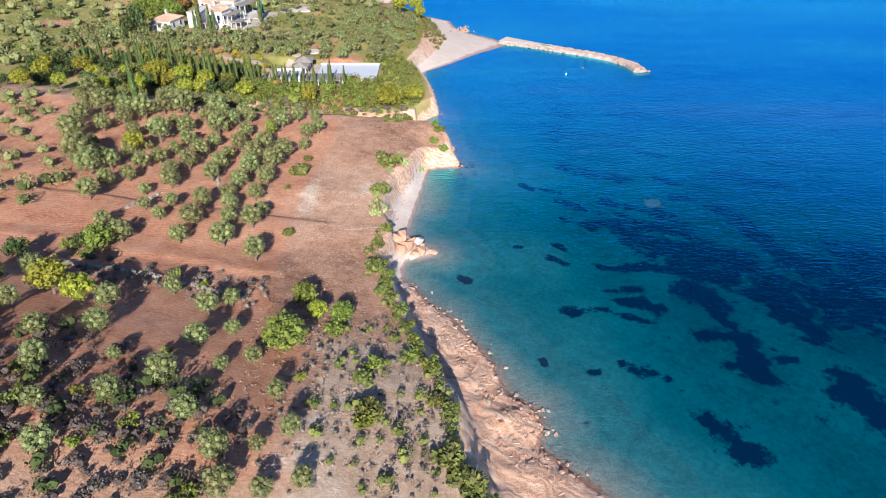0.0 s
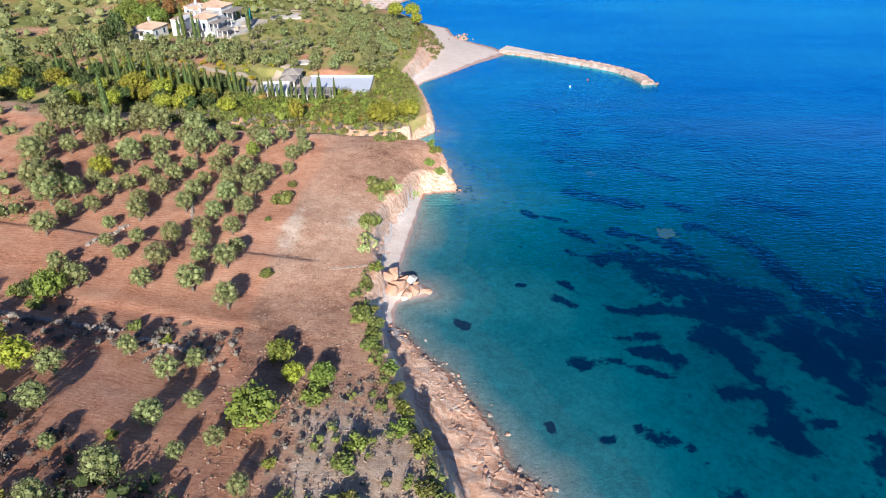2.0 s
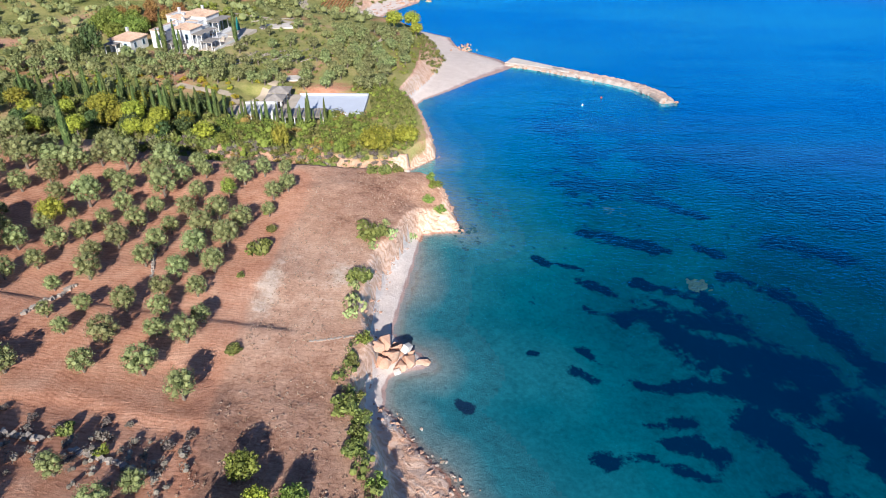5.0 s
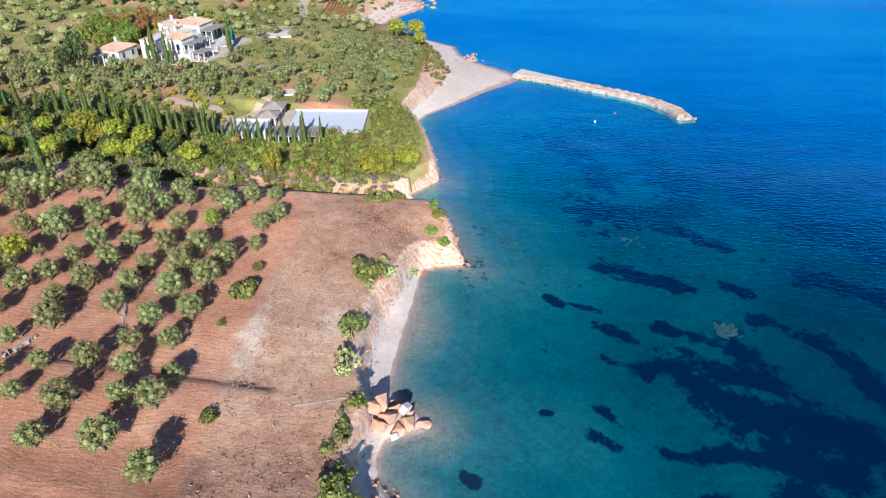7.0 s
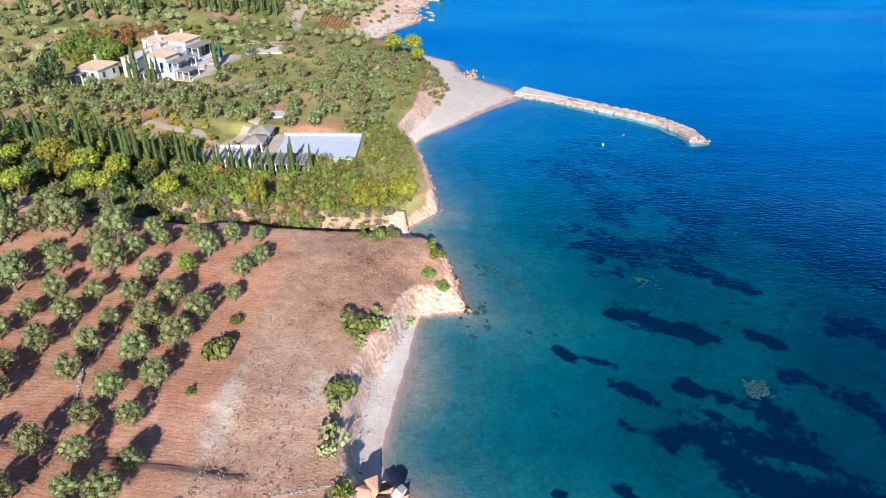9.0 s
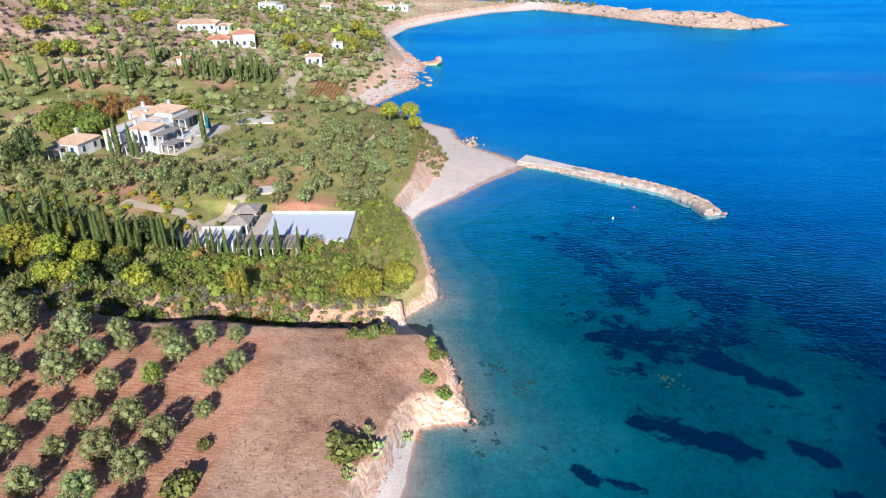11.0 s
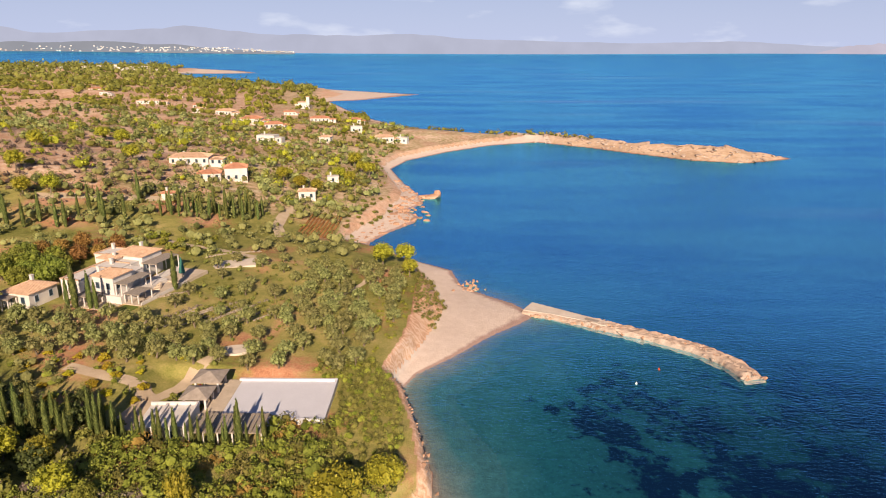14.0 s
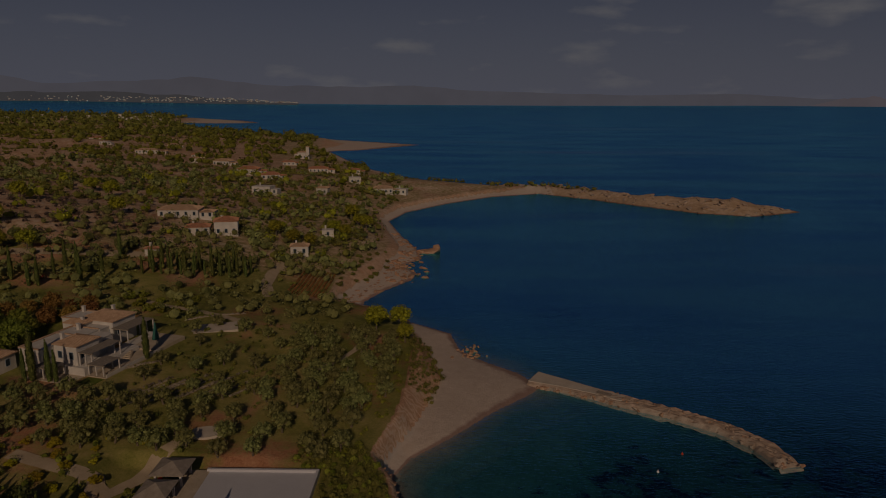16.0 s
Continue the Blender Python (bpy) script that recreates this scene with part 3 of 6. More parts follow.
def sheet(name, keep, mat, label, category, attrs):
    used = np.unique(QUADS[keep])
    back = np.full(nx * ny, -1)
    back[used] = np.arange(len(used))
    me = bpy.data.meshes.new(name)
    me.from_pydata(np.stack([XF, YF, ZZ], -1)[used], [], back[QUADS[keep]])
    me.polygons.foreach_set("use_smooth", [True] * len(me.polygons))
    for key, values in attrs.items():
        if values.ndim == 2:
            me.attributes.new(key, "FLOAT_COLOR", "POINT").data.foreach_set("color", values[used].astype(np.float32).ravel())
        else:
            me.attributes.new(key, "FLOAT", "POINT").data.foreach_set("value", values[used].astype(np.float32))
    me.materials.append(mat)
    return tagged(new(name, me), label, category, kind="structure")


wander = 2.5 * ripple(XF, YF, 22, 61)
orchard = soft(-XF + wander, 18, 27) * (1 - soft(YF, 143, 148)) * soft(YF, 30, 50)
orchard = np.maximum(orchard, soft(-XF, 11, 17) * (1 - soft(YF, 66, 74)) * soft(YF, 40, 44) * 0.8)
south = 1 - soft(YF + 0.6 * XF, 40, 58)
orchard *= 1 - 0.3 * south * soft(-XF, 12, 26)
garden = soft(YF, 154, 158) * (DC > 0.5)
hill = soft(YF, 250, 330) * soft(DC, 30, 90)
grass = garden * (0.64 - 0.42 * hill + 0.3 * ripple(XF, YF, 26, 21))
grass = np.maximum(grass, 0.85 * soft(XF, -60, -54) * (1 - soft(XF, -34, -28)) * soft(YF, 203, 208) * (1 - soft(YF, 246, 252)) * (0.8 + 0.3 * ripple(XF, YF, 9, 23)))
red = np.clip(orchard + garden * (0.62 + 0.35 * ripple(XF, YF, 30, 22)), 0, 1)
is_rock = np.clip(1 - np.abs(YF - 65) / 30, 0, 1) ** 0.4 * (YF < 94)
is_head = np.maximum(soft(YF, 131, 133) * (1 - soft(YF, 148, 151)), soft(YF, 158, 162) * (1 - soft(YF, 190, 198)))
between = (UU < 1) & (DW > -1)
beachy = between * np.where(YF > 262, 0.75 * (UU < 0.7), (UU < 0.72) * 1.0) * (1 - is_rock) * (1 - is_head) * (YF > 88)
rocky = between * np.clip(1 - beachy, 0, 1) + 0.55 * (soft(-DC, -1.2, 0) * (DC > 0))
rocky = np.maximum(rocky, 0.24 * np.exp(-((YF - 154) / 2.4) ** 2) * soft(XF, -34, -20) * (XF < -8))
on_cape = (XF > 70) & (YF > 430) & (YF < 600)
rocky = np.where(on_cape, 0.42, rocky)
beachy = np.where(on_cape, 0.3, beachy)
zone = np.stack([red, np.clip(grass, 0, 1), np.clip(beachy, 0, 1), np.ones_like(XF)], -1)
weed = np.zeros_like(XF)
for ax, ay, bx, by, half in WEED + WEED_SOUTH + WEED_NORTH:
    weed = np.maximum(weed, 1.15 - 0.6 * np.minimum(stretch_of(XF, YF, ax, ay, bx, by) / (half * 1.1), 1.9))
weed += (0.2 * ripple(XF, YF, 38, 31) + 0.1 * ripple(XF, YF, 9, 32)) * soft(-DW, 10, 40)
# Broad darker stretch of seabed added offshore, through the weed mask.
weed += (0.62 + 0.3 * ripple(XF, YF, 24, 33)) * soft(YF - 0.3 * XF, 120, 150) * (1 - soft(YF, 195, 225)) * soft(-DW, 14, 34)
pale = np.maximum(0.75 * (1 - soft(YF, 62, 76)) * soft(XF, -17, -9), 0.62 * np.exp(-(((XF + 22) / 2.5) ** 2 + ((YF - 108) / 10) ** 2)))
pale = np.maximum(pale, 0.58 * np.exp(-(((XF + 13) / 2.5) ** 2 + ((YF - 112) / 5) ** 2)))
pale = np.maximum(pale, 0.2 * south * soft(-XF, 12, 26) * (YF < 70))
pale = np.where(on_cape, 0.75, pale)
pale = np.maximum(pale, 0.7 * between * (YF > 262))
pale = np.maximum(pale, 0.52 * soft(YF, 275, 310))
rocky = np.where(YF > 262, rocky * 0.55, rocky)
sandy = soft(YF, 205, 262) * (1 - 0.6 * soft(XF, 120, 320)) * (1 - soft(YF, 900, 1600)) * soft(-DW, 1, 14)
ground = sheet("ground", on_land, EARTH, "dry tan field, red orchard soil, green garden and pale shore", "ground", {"zone": zone, "rocky": np.clip(rocky, 0, 1), "plough": np.maximum(orchard, 0.5 * (YF < 149) * (XF < -4)), "pale": pale, "weed": weed, "sandy": sandy})
seabed = sheet("seabed", ~on_land, SEABED, "sandy seabed with dark seagrass meadows, coloured bluer with depth", "seabed", {"weed": weed, "sandy": sandy})

# the sea: rings that widen to the horizon
rings = np.concatenate([np.linspace(0, 400, 30), np.geomspace(430, 4780, 40)])
turns = 120
sv, sf = [], []
for r in rings:
    z = 40 * max(0.0, (r - 2500) / 2280) ** 1.5
    sv += [(r * math.cos(2 * math.pi * k / turns), 90 + r * math.sin(2 * math.pi * k / turns), z) for k in range(turns)]
for i in range(len(rings) - 1):
    sf += [(i * turns + k, i * turns + (k + 1) % turns, (i + 1) * turns + (k + 1) % turns, (i + 1) * turns + k) for k in range(turns)]
sea_mesh = mesh_of("sea", sv, sf, True)
sea_mesh.materials.append(WATER)
tagged(new("sea", sea_mesh), "clear blue sea with small ripples, turquoise near the shore", "sea", kind="structure")


# ---- plants ----
def fan(rng, centre, radius, count, size, squash=0.8, shell=0.72):
    """Leaf cards round one tuft, facing outwards at random."""
    v = rng.normal(size=(count, 3))
    v /= np.linalg.norm(v, axis=1)[:, None]
    p = np.array(centre) + v * np.array([1, 1, squash]) * radius * rng.uniform(shell, 1.06, (count, 1))
    nrm = v + rng.normal(size=(count, 3)) * 0.55
    nrm /= np.linalg.norm(nrm, axis=1)[:, None]
    a = np.cross(nrm, rng.normal(size=(count, 3)))
    a /= np.linalg.norm(a, axis=1)[:, None]
    b = np.cross(nrm, a)
    s = size * rng.uniform(0.6, 1.3, (count, 1))
    q = rng.uniform(0.45, 0.8, (count, 1))
    return np.stack([p + a * s, p + b * s * q, p - a * s, p - b * s * q], 1)


def lump(rng, centre, radius, squash):
    """A small uneven inner mass, so that a tuft is not see-through."""
    bm = bmesh.new()
    bmesh.ops.create_icosphere(bm, subdivisions=1, radius=1)
    v = np.array([x.co[:] for x in bm.verts])
    f = [[x.index for x in y.verts] for y in bm.faces]
    bm.free()
    v = np.array(centre) + v * radius * rng.uniform(0.7, 0.95, (len(v), 1)) * np.array([1, 1, squash])
    return v, f


def foliage(name, rng, tufts, per, size, squash=0.8):
    verts, faces, k = [], [], 0
    for c, r in tufts:
        v, f = lump(rng, c, r * 0.64, squash)
        verts.append(v)
        faces += [[i + k for i in t] for t in f]
        k += len(v)
        q = fan(rng, c, r, per, size, squash)
        verts.append(q.reshape(-1, 3))
        faces += [[k + 4 * i, k + 4 * i + 1, k + 4 * i + 2, k + 4 * i + 3] for i in range(per)]
        k += 4 * per
    return mesh_of(name, np.concatenate(verts), faces)


def stem(name, rng, height, r0, r1, lean=0.2, limbs=4, spread=0.9):
    """A tapered, crooked trunk with limbs."""
    bm = bmesh.new()

    def tube(a, b, ra, rb, sides=6):
        a, b = Vector(a), Vector(b)
        rot = (b - a).to_track_quat("Z", "Y").to_matrix().to_4x4()
        bmesh.ops.create_cone(bm, segments=sides, radius1=ra, radius2=rb, depth=(b - a).length, cap_ends=True, matrix=Matrix.Translation((a + b) / 2) @ rot)
    mid = (rng.uniform(-lean, lean), rng.uniform(-lean, lean), height * 0.5)
    top = (mid[0] + rng.uniform(-lean, lean), mid[1] + rng.uniform(-lean, lean), height)
    tube((0, 0, -0.25), mid, r0, (r0 + r1) / 2)
    tube(mid, top, (r0 + r1) / 2, r1)
    for i in range(limbs):
        a = 6.28 * i / max(limbs, 1) + rng.uniform(-0.4, 0.4)
        s = spread * rng.uniform(0.7, 1.1)
        tube(top if i % 2 else (mid[0], mid[1], height * 0.75), (top[0] + s * math.cos(a), top[1] + s * math.sin(a), height + s * rng.uniform(0.6, 1.1)), r1 * 0.75, r1 * 0.3, 5)
    me = bpy.data.meshes.new(name)
    bm.to_mesh(me)
    bm.free()
    return me


def round_tree(seed, name, leaf, label, category, radius=1.9, trunk=1.1, tall=1.5, tufts=9, per=70, size=0.2, group=""):
    """A trunk under a rounded crown of many tufts over its whole surface."""
    rng = np.random.RandomState(seed)
    t = thing(name, pose(0, 0, 0), label, category, group)
    part("trunk", stem("trunk", rng, trunk + 0.3, 0.22, 0.13, 0.22, 4, radius * 0.5), BARK, t, "grey crooked trunk")
    mid = trunk + tall * 0.5 + 0.3
    lobes = [((0, 0, mid), radius * 0.8)]
    for i in range(tufts):
        h = 1 - 1.75 * (i + 0.5) / tufts
        a = 2.4 * i + rng.uniform(-0.4, 0.4)
        w = math.sqrt(max(0.0, 1 - h * h)) * rng.uniform(0.86, 1.06)
        k = radius * rng.uniform(0.3, 0.44)
        lobes.append(((w * (radius - k * 0.8) * math.cos(a), w * (radius - k * 0.8) * math.sin(a), mid + h * tall * 0.56), k))
    part("crown", foliage("crown", rng, lobes, per, size, 0.9), leaf, t)
    return t


def bush_of(seed, name, leaf, label, category="bush", radius=1.2, tall=0.9, tufts=7, per=46, size=0.185, group="", twigs=False):
    rng = np.random.RandomState(seed)
    t = thing(name, pose(0, 0, 0), label, category, group)
    lobes = [((0, 0, tall * 0.5), radius * 0.62)]
    for i in range(tufts):
        a = 6.28 * i / tufts + rng.uniform(-0.4, 0.4)
        d = radius * rng.uniform(0.3, 0.72)
        lobes.append(((d * math.cos(a), d * math.sin(a), tall * rng.uniform(0.25, 0.85)), radius * rng.uniform(0.28, 0.48)))
    part("stem", stem("stem", rng, tall * 0.6, 0.06, 0.04, 0.15, 5, radius * 0.5), BARK, t)
    part("crown", foliage("crown", rng, lobes, per, size, 0.75), leaf, t)
    return t


def cypress_of(seed, height=8.5, radius=0.6):
    rng = np.random.RandomState(seed)
    t = thing("cypress", pose(0, 0, 0), "slender dark green cypress tree in a garden row", "tree", "cypress rows")
    part("trunk", stem("trunk", rng, 0.9, 0.14, 0.11, 0.03, 0), BARK, t)
    n_c = 430
    h = rng.uniform(0, 1, n_c) ** 0.85
    r = radius * np.sin(np.pi * np.minimum(1, 0.2 + h * 0.8)) ** 0.75 * (1.05 - 0.25 * h) + 0.04
    a = rng.uniform(0, 6.28, n_c)
    p = np.stack([r * np.cos(a), r * np.sin(a), 0.35 + h * (height - 0.5)], 1) * rng.uniform(0.9, 1.05, (n_c, 1))
    side = np.stack([-np.sin(a), np.cos(a), rng.uniform(-0.4, 0.4, n_c)], 1)
    up = np.stack([0.35 * np.cos(a), 0.35 * np.sin(a), np.ones(n_c)], 1) + rng.normal(size=(n_c, 3)) * 0.18
    s = rng.uniform(0.1, 0.17, (n_c, 1))
    cards = np.stack([p + side * s, p + up * s * 2.4, p - side * s, p - up * s * 1.6], 1).reshape(-1, 3)
    core, cf = [], []
    for k in range(9):
        q = k / 8
        rr = 0.86 * (radius * math.sin(math.pi * min(1, 0.2 + q * 0.8)) ** 0.75 * (1.05 - 0.25 * q))
        core += [(rr * math.cos(6.28 * m / 8), rr * math.sin(6.28 * m / 8), 0.3 + q * (height - 0.7)) for m in range(8)]
    cf = [(8 * k + m, 8 * k + (m + 1) % 8, 8 * k + 8 + (m + 1) % 8, 8 * k + 8 + m) for k in range(8) for m in range(8)]
    faces = [[4 * i, 4 * i + 1, 4 * i + 2, 4 * i + 3] for i in range(n_c)] + [[4 * n_c + v for v in f] for f in cf]
    part("crown", mesh_of("crown", np.concatenate([cards, np.array(core)]), faces), CYPRESS, t)
    return t


def pine_of(seed, leaf, label, radius=2.6, trunk=2.0, tall=2.4):
    return round_tree(seed, "pine_tree", leaf, label, "tree", radius, trunk, tall, 20, 60, 0.2)


def cactus_of(seed):
    """Prickly pear: a heap of thick flat pads."""
    rng = np.random.RandomState(seed)
    t = thing("prickly_pear", pose(0, 0, 0), "yellow-green prickly pear cactus on the cliff edge", "cactus", "prickly pears")
    bm = bmesh.new()
    for i in range(46):
        a, d, h = rng.uniform(0, 6.28), rng.uniform(0, 1.2), rng.uniform(0.1, 1.2)
        m = Matrix.LocRotScale((d * math.cos(a), d * math.sin(a), h * (1.25 - d * 0.5)), Euler((rng.uniform(-0.6, 0.6), rng.uniform(-0.7, 0.7), rng.uniform(0, 3.1))), (0.2, 0.055, 0.28))
        bmesh.ops.create_icosphere(bm, subdivisions=1, radius=1, matrix=m)
    part("crown", bm, PEAR, t)
    part("stem", stem("stem", rng, 0.5, 0.12, 0.09, 0.1, 3, 0.4), BARK, t)
    return t


olives = [round_tree(100 + i, "olive_tree", OLIVE, "grey-green olive tree on ploughed red soil", "tree", 1.9 + 0.05 * i, 0.9, 2.5, 22, 72, 0.095, "orchard olives") for i in range(4)]
garden_olives = [round_tree(120 + i, "olive_tree", OLIVE, "spreading grey-green olive tree in the garden", "tree", 1.95, 0.8, 1.9, 15, 34, 0.14, "garden olives") for i in range(3)]
bushes = [bush_of(140 + i, "bush", SHRUB, "dark green evergreen bush on dry ground", "bush", group="evergreen bushes") for i in range(3)]
green_bushes = [bush_of(150 + i, "bush", GREEN, "bright green leafy bush on the coast", "bush", 1.35, 1.3, group="leafy bushes") for i in range(3)]
lime_bushes = [bush_of(160 + i, "bush", LIME, "yellow-green rounded bush on dry ground", "bush", 1.1, 1.0, group="yellow-green bushes") for i in range(2)]
dry_bushes = [bush_of(170 + i, "dry_shrub", GREYTWIG, "leafless grey-brown thorny shrub", "shrub", 0.9, 0.7, 6, 30, 0.14, group="dry shrubs") for i in range(2)]
small_trees = [round_tree(180 + i, "carob_tree", GREEN, "broad bright green leafy tree", "tree", 2.1, 0.7, 2.2, 20, 60, 0.17, "leafy trees") for i in range(2)]
pines = [pine_of(190 + i, PINE, "bright yellow-green stone pine with a rounded crown") for i in range(3)]
dark_trees = [round_tree(200 + i, "oak_tree", DARKLEAF, "dark green dense evergreen tree", "tree", 2.2, 0.9, 2.4, 16, 46, 0.2, "dark trees") for i in range(2)]
rust_trees = [round_tree(210 + i, "plane_tree", RUST, "tree with brown autumn leaves", "tree", 2.2, 1.0, 2.4, 18, 60, 0.18) for i in range(2)]
lime_trees = [round_tree(230, "almond_tree", LIME, "round yellow-green fruit tree among the olives", "tree", 1.9, 1.0, 2.8, 20, 50, 0.14)]
citrus = [bush_of(220 + i, "citrus_tree", YELLOW, "small yellowing fruit tree", "tree", 1.2, 1.4, group="fruit trees") for i in range(1)]
stone_pines = [round_tree(250 + i, "stone_pine", PINE, "broad yellow-green umbrella pine on the headland", "tree", 3.9, 2.0, 2.6, 30, 70, 0.22) for i in range(2)]
cypresses = [cypress_of(230 + i, 8.2 + 1.2 * i, 0.58 + 0.05 * i) for i in range(2)]
cacti = [cactus_of(240 + i) for i in range(2)]
first = {}
rng = np.random.RandomState(5)


def plant(kinds, x, y, s=1.0, sz=None, sink=0.05):
    """One more of a kind, turned at random, on the ground at x, y."""
    ob = kinds[rng.randint(len(kinds))]
    z = ground_z(x, y) - sink
    k = s * rng.uniform(0.93, 1.07)
    m = Matrix.LocRotScale((x, y, z), Euler((0, 0, rng.uniform(0, 6.28))), (k, k, k * (sz or rng.uniform(0.92, 1.08))))
    if ob.name in first:
        made = copy_thing(ob, m)
        made.matrix_basis = m
        return made
    first[ob.name] = True
    ob.matrix_basis = m
    return ob


def scatter(kinds, x0, x1, y0, y1, gap, s0, s1, limit=400, test=None):
    """Plants of a kind over a stretch of ground, never closer than gap."""
    done = []
    for _ in range(limit * 6):
        x, y = rng.uniform(x0, x1), rng.uniform(y0, y1)
        if (test and not test(x, y)) or any((x - a) ** 2 + (y - b) ** 2 < gap * gap for a, b in done):
            continue
        done.append((x, y))
        plant(kinds, x, y, rng.uniform(s0, s1))
        if len(done) >= limit:
            break


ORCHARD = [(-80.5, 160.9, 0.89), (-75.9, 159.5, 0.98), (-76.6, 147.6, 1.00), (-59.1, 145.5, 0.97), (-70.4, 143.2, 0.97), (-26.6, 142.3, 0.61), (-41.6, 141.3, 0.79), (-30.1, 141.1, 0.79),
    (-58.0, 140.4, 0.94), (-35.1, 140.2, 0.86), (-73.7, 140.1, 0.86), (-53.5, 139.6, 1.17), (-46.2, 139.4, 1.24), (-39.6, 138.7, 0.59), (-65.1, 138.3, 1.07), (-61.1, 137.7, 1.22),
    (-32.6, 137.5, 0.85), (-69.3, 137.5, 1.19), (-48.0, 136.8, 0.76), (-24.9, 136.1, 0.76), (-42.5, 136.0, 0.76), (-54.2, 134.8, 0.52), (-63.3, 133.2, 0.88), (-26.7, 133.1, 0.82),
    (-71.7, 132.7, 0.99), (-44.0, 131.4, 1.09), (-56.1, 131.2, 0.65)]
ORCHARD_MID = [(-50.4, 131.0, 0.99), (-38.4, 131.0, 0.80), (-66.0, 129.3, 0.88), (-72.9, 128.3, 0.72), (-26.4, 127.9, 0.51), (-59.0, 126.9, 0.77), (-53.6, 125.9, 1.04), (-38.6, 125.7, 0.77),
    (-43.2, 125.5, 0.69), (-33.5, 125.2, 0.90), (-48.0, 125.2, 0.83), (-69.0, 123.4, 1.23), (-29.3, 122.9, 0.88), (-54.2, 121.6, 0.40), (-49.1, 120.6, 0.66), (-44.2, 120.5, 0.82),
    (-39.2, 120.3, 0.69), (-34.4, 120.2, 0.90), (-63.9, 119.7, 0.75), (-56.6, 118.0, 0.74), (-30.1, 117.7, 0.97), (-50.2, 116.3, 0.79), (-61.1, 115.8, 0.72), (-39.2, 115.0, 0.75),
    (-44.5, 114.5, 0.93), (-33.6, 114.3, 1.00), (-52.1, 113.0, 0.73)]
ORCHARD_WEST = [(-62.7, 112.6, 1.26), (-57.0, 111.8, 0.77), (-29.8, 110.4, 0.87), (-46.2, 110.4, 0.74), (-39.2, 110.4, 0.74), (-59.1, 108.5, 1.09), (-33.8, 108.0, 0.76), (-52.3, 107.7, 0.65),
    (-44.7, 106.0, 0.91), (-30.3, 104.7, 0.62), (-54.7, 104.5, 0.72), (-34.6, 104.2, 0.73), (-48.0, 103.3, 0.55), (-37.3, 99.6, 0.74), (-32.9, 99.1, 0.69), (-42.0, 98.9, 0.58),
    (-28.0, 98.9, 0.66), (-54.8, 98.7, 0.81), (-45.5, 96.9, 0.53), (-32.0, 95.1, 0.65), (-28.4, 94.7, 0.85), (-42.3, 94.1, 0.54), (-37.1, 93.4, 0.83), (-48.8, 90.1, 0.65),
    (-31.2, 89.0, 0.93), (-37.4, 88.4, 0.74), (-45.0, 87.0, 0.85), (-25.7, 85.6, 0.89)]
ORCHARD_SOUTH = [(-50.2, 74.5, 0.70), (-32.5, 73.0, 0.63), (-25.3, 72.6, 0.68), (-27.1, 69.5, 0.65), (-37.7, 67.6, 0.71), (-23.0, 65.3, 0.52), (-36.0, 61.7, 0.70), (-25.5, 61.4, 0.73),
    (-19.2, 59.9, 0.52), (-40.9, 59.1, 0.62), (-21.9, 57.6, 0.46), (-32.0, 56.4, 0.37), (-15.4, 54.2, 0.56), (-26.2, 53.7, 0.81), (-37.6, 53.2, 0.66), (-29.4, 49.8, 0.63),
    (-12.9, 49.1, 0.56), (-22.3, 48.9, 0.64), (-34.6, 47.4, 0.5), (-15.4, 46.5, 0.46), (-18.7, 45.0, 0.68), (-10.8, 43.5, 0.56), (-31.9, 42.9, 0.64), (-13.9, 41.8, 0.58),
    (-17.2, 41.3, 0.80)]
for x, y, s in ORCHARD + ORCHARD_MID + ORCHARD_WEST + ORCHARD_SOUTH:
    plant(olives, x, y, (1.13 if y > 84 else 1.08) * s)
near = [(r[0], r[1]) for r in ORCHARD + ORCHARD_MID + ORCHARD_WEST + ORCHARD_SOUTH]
BUSHES = [(-25.0, 123.5, 0.8), (-25.5, 117.2, 1.9), (-26.2, 110.0, 0.6), (-22.8, 94.0, 0.9), (-34.7, 79.1, 0.9), (-47.8, 81.9, 1), (-6.1, 54.1, 1.5), (-7.5, 59.5, 1.2), (0.5, 57.9, 1.3),
    (2.3, 56.5, 1.1), (2.0, 49.6, 1.7), (4.0, 46.9, 1.8), (5.5, 45.2, 1.4), (-6.7, 85.2, 1.1), (-7.1, 80.4, 1.1), (-7.8, 88.7, 1), (-9.8, 111.9, 1.8), (-9.4, 123.3, 2.2),
    (-8.8, 86.7, 1.5), (-7, 83, 1), (-9.2, 146.2, 1.3), (-11.6, 146.0, 1.1), (-7, 147.3, 1.2), (-9, 95.1, 0.8), (-8.6, 94.2, 0.7), (-50.9, 84.8, 1.4)]
for x, y, s in BUSHES:
    plant(bushes, x, y, s)
for x, y, s in [(-11.9, 69.1, 1.1), (-19.7, 40.0, 1), (0.0, 63.8, 1), (-2.2, 69.0, 0.9), (-2.4, 65.7, 0.9), (-4.2, 76.5, 0.8), (-3.2, 72.7, 0.8),
                (-6.6, 62.1, 0.9), (-0.9, 138.6, 0.9), (0.2, 142.4, 1), (1.2, 136.9, 0.9), (-0.8, 144.8, 0.8), (-7.8, 98.3, 0.9), (-41, 181, 1.3)]:
    plant(green_bushes, x, y, s)
for x, y, s in [(-26.9, 128.6, 0.6), (-14.0, 58.4, 0.7), (-26.6, 47.0, 0.9), (-29.9, 43.9, 0.7), (-27.9, 58.9, 0.6), (-32.1, 49.8, 0.8), (-6.5, 52.4, 1.2), (-30.2, 76.6, 0.7)]:
    plant(lime_bushes, x, y, s)
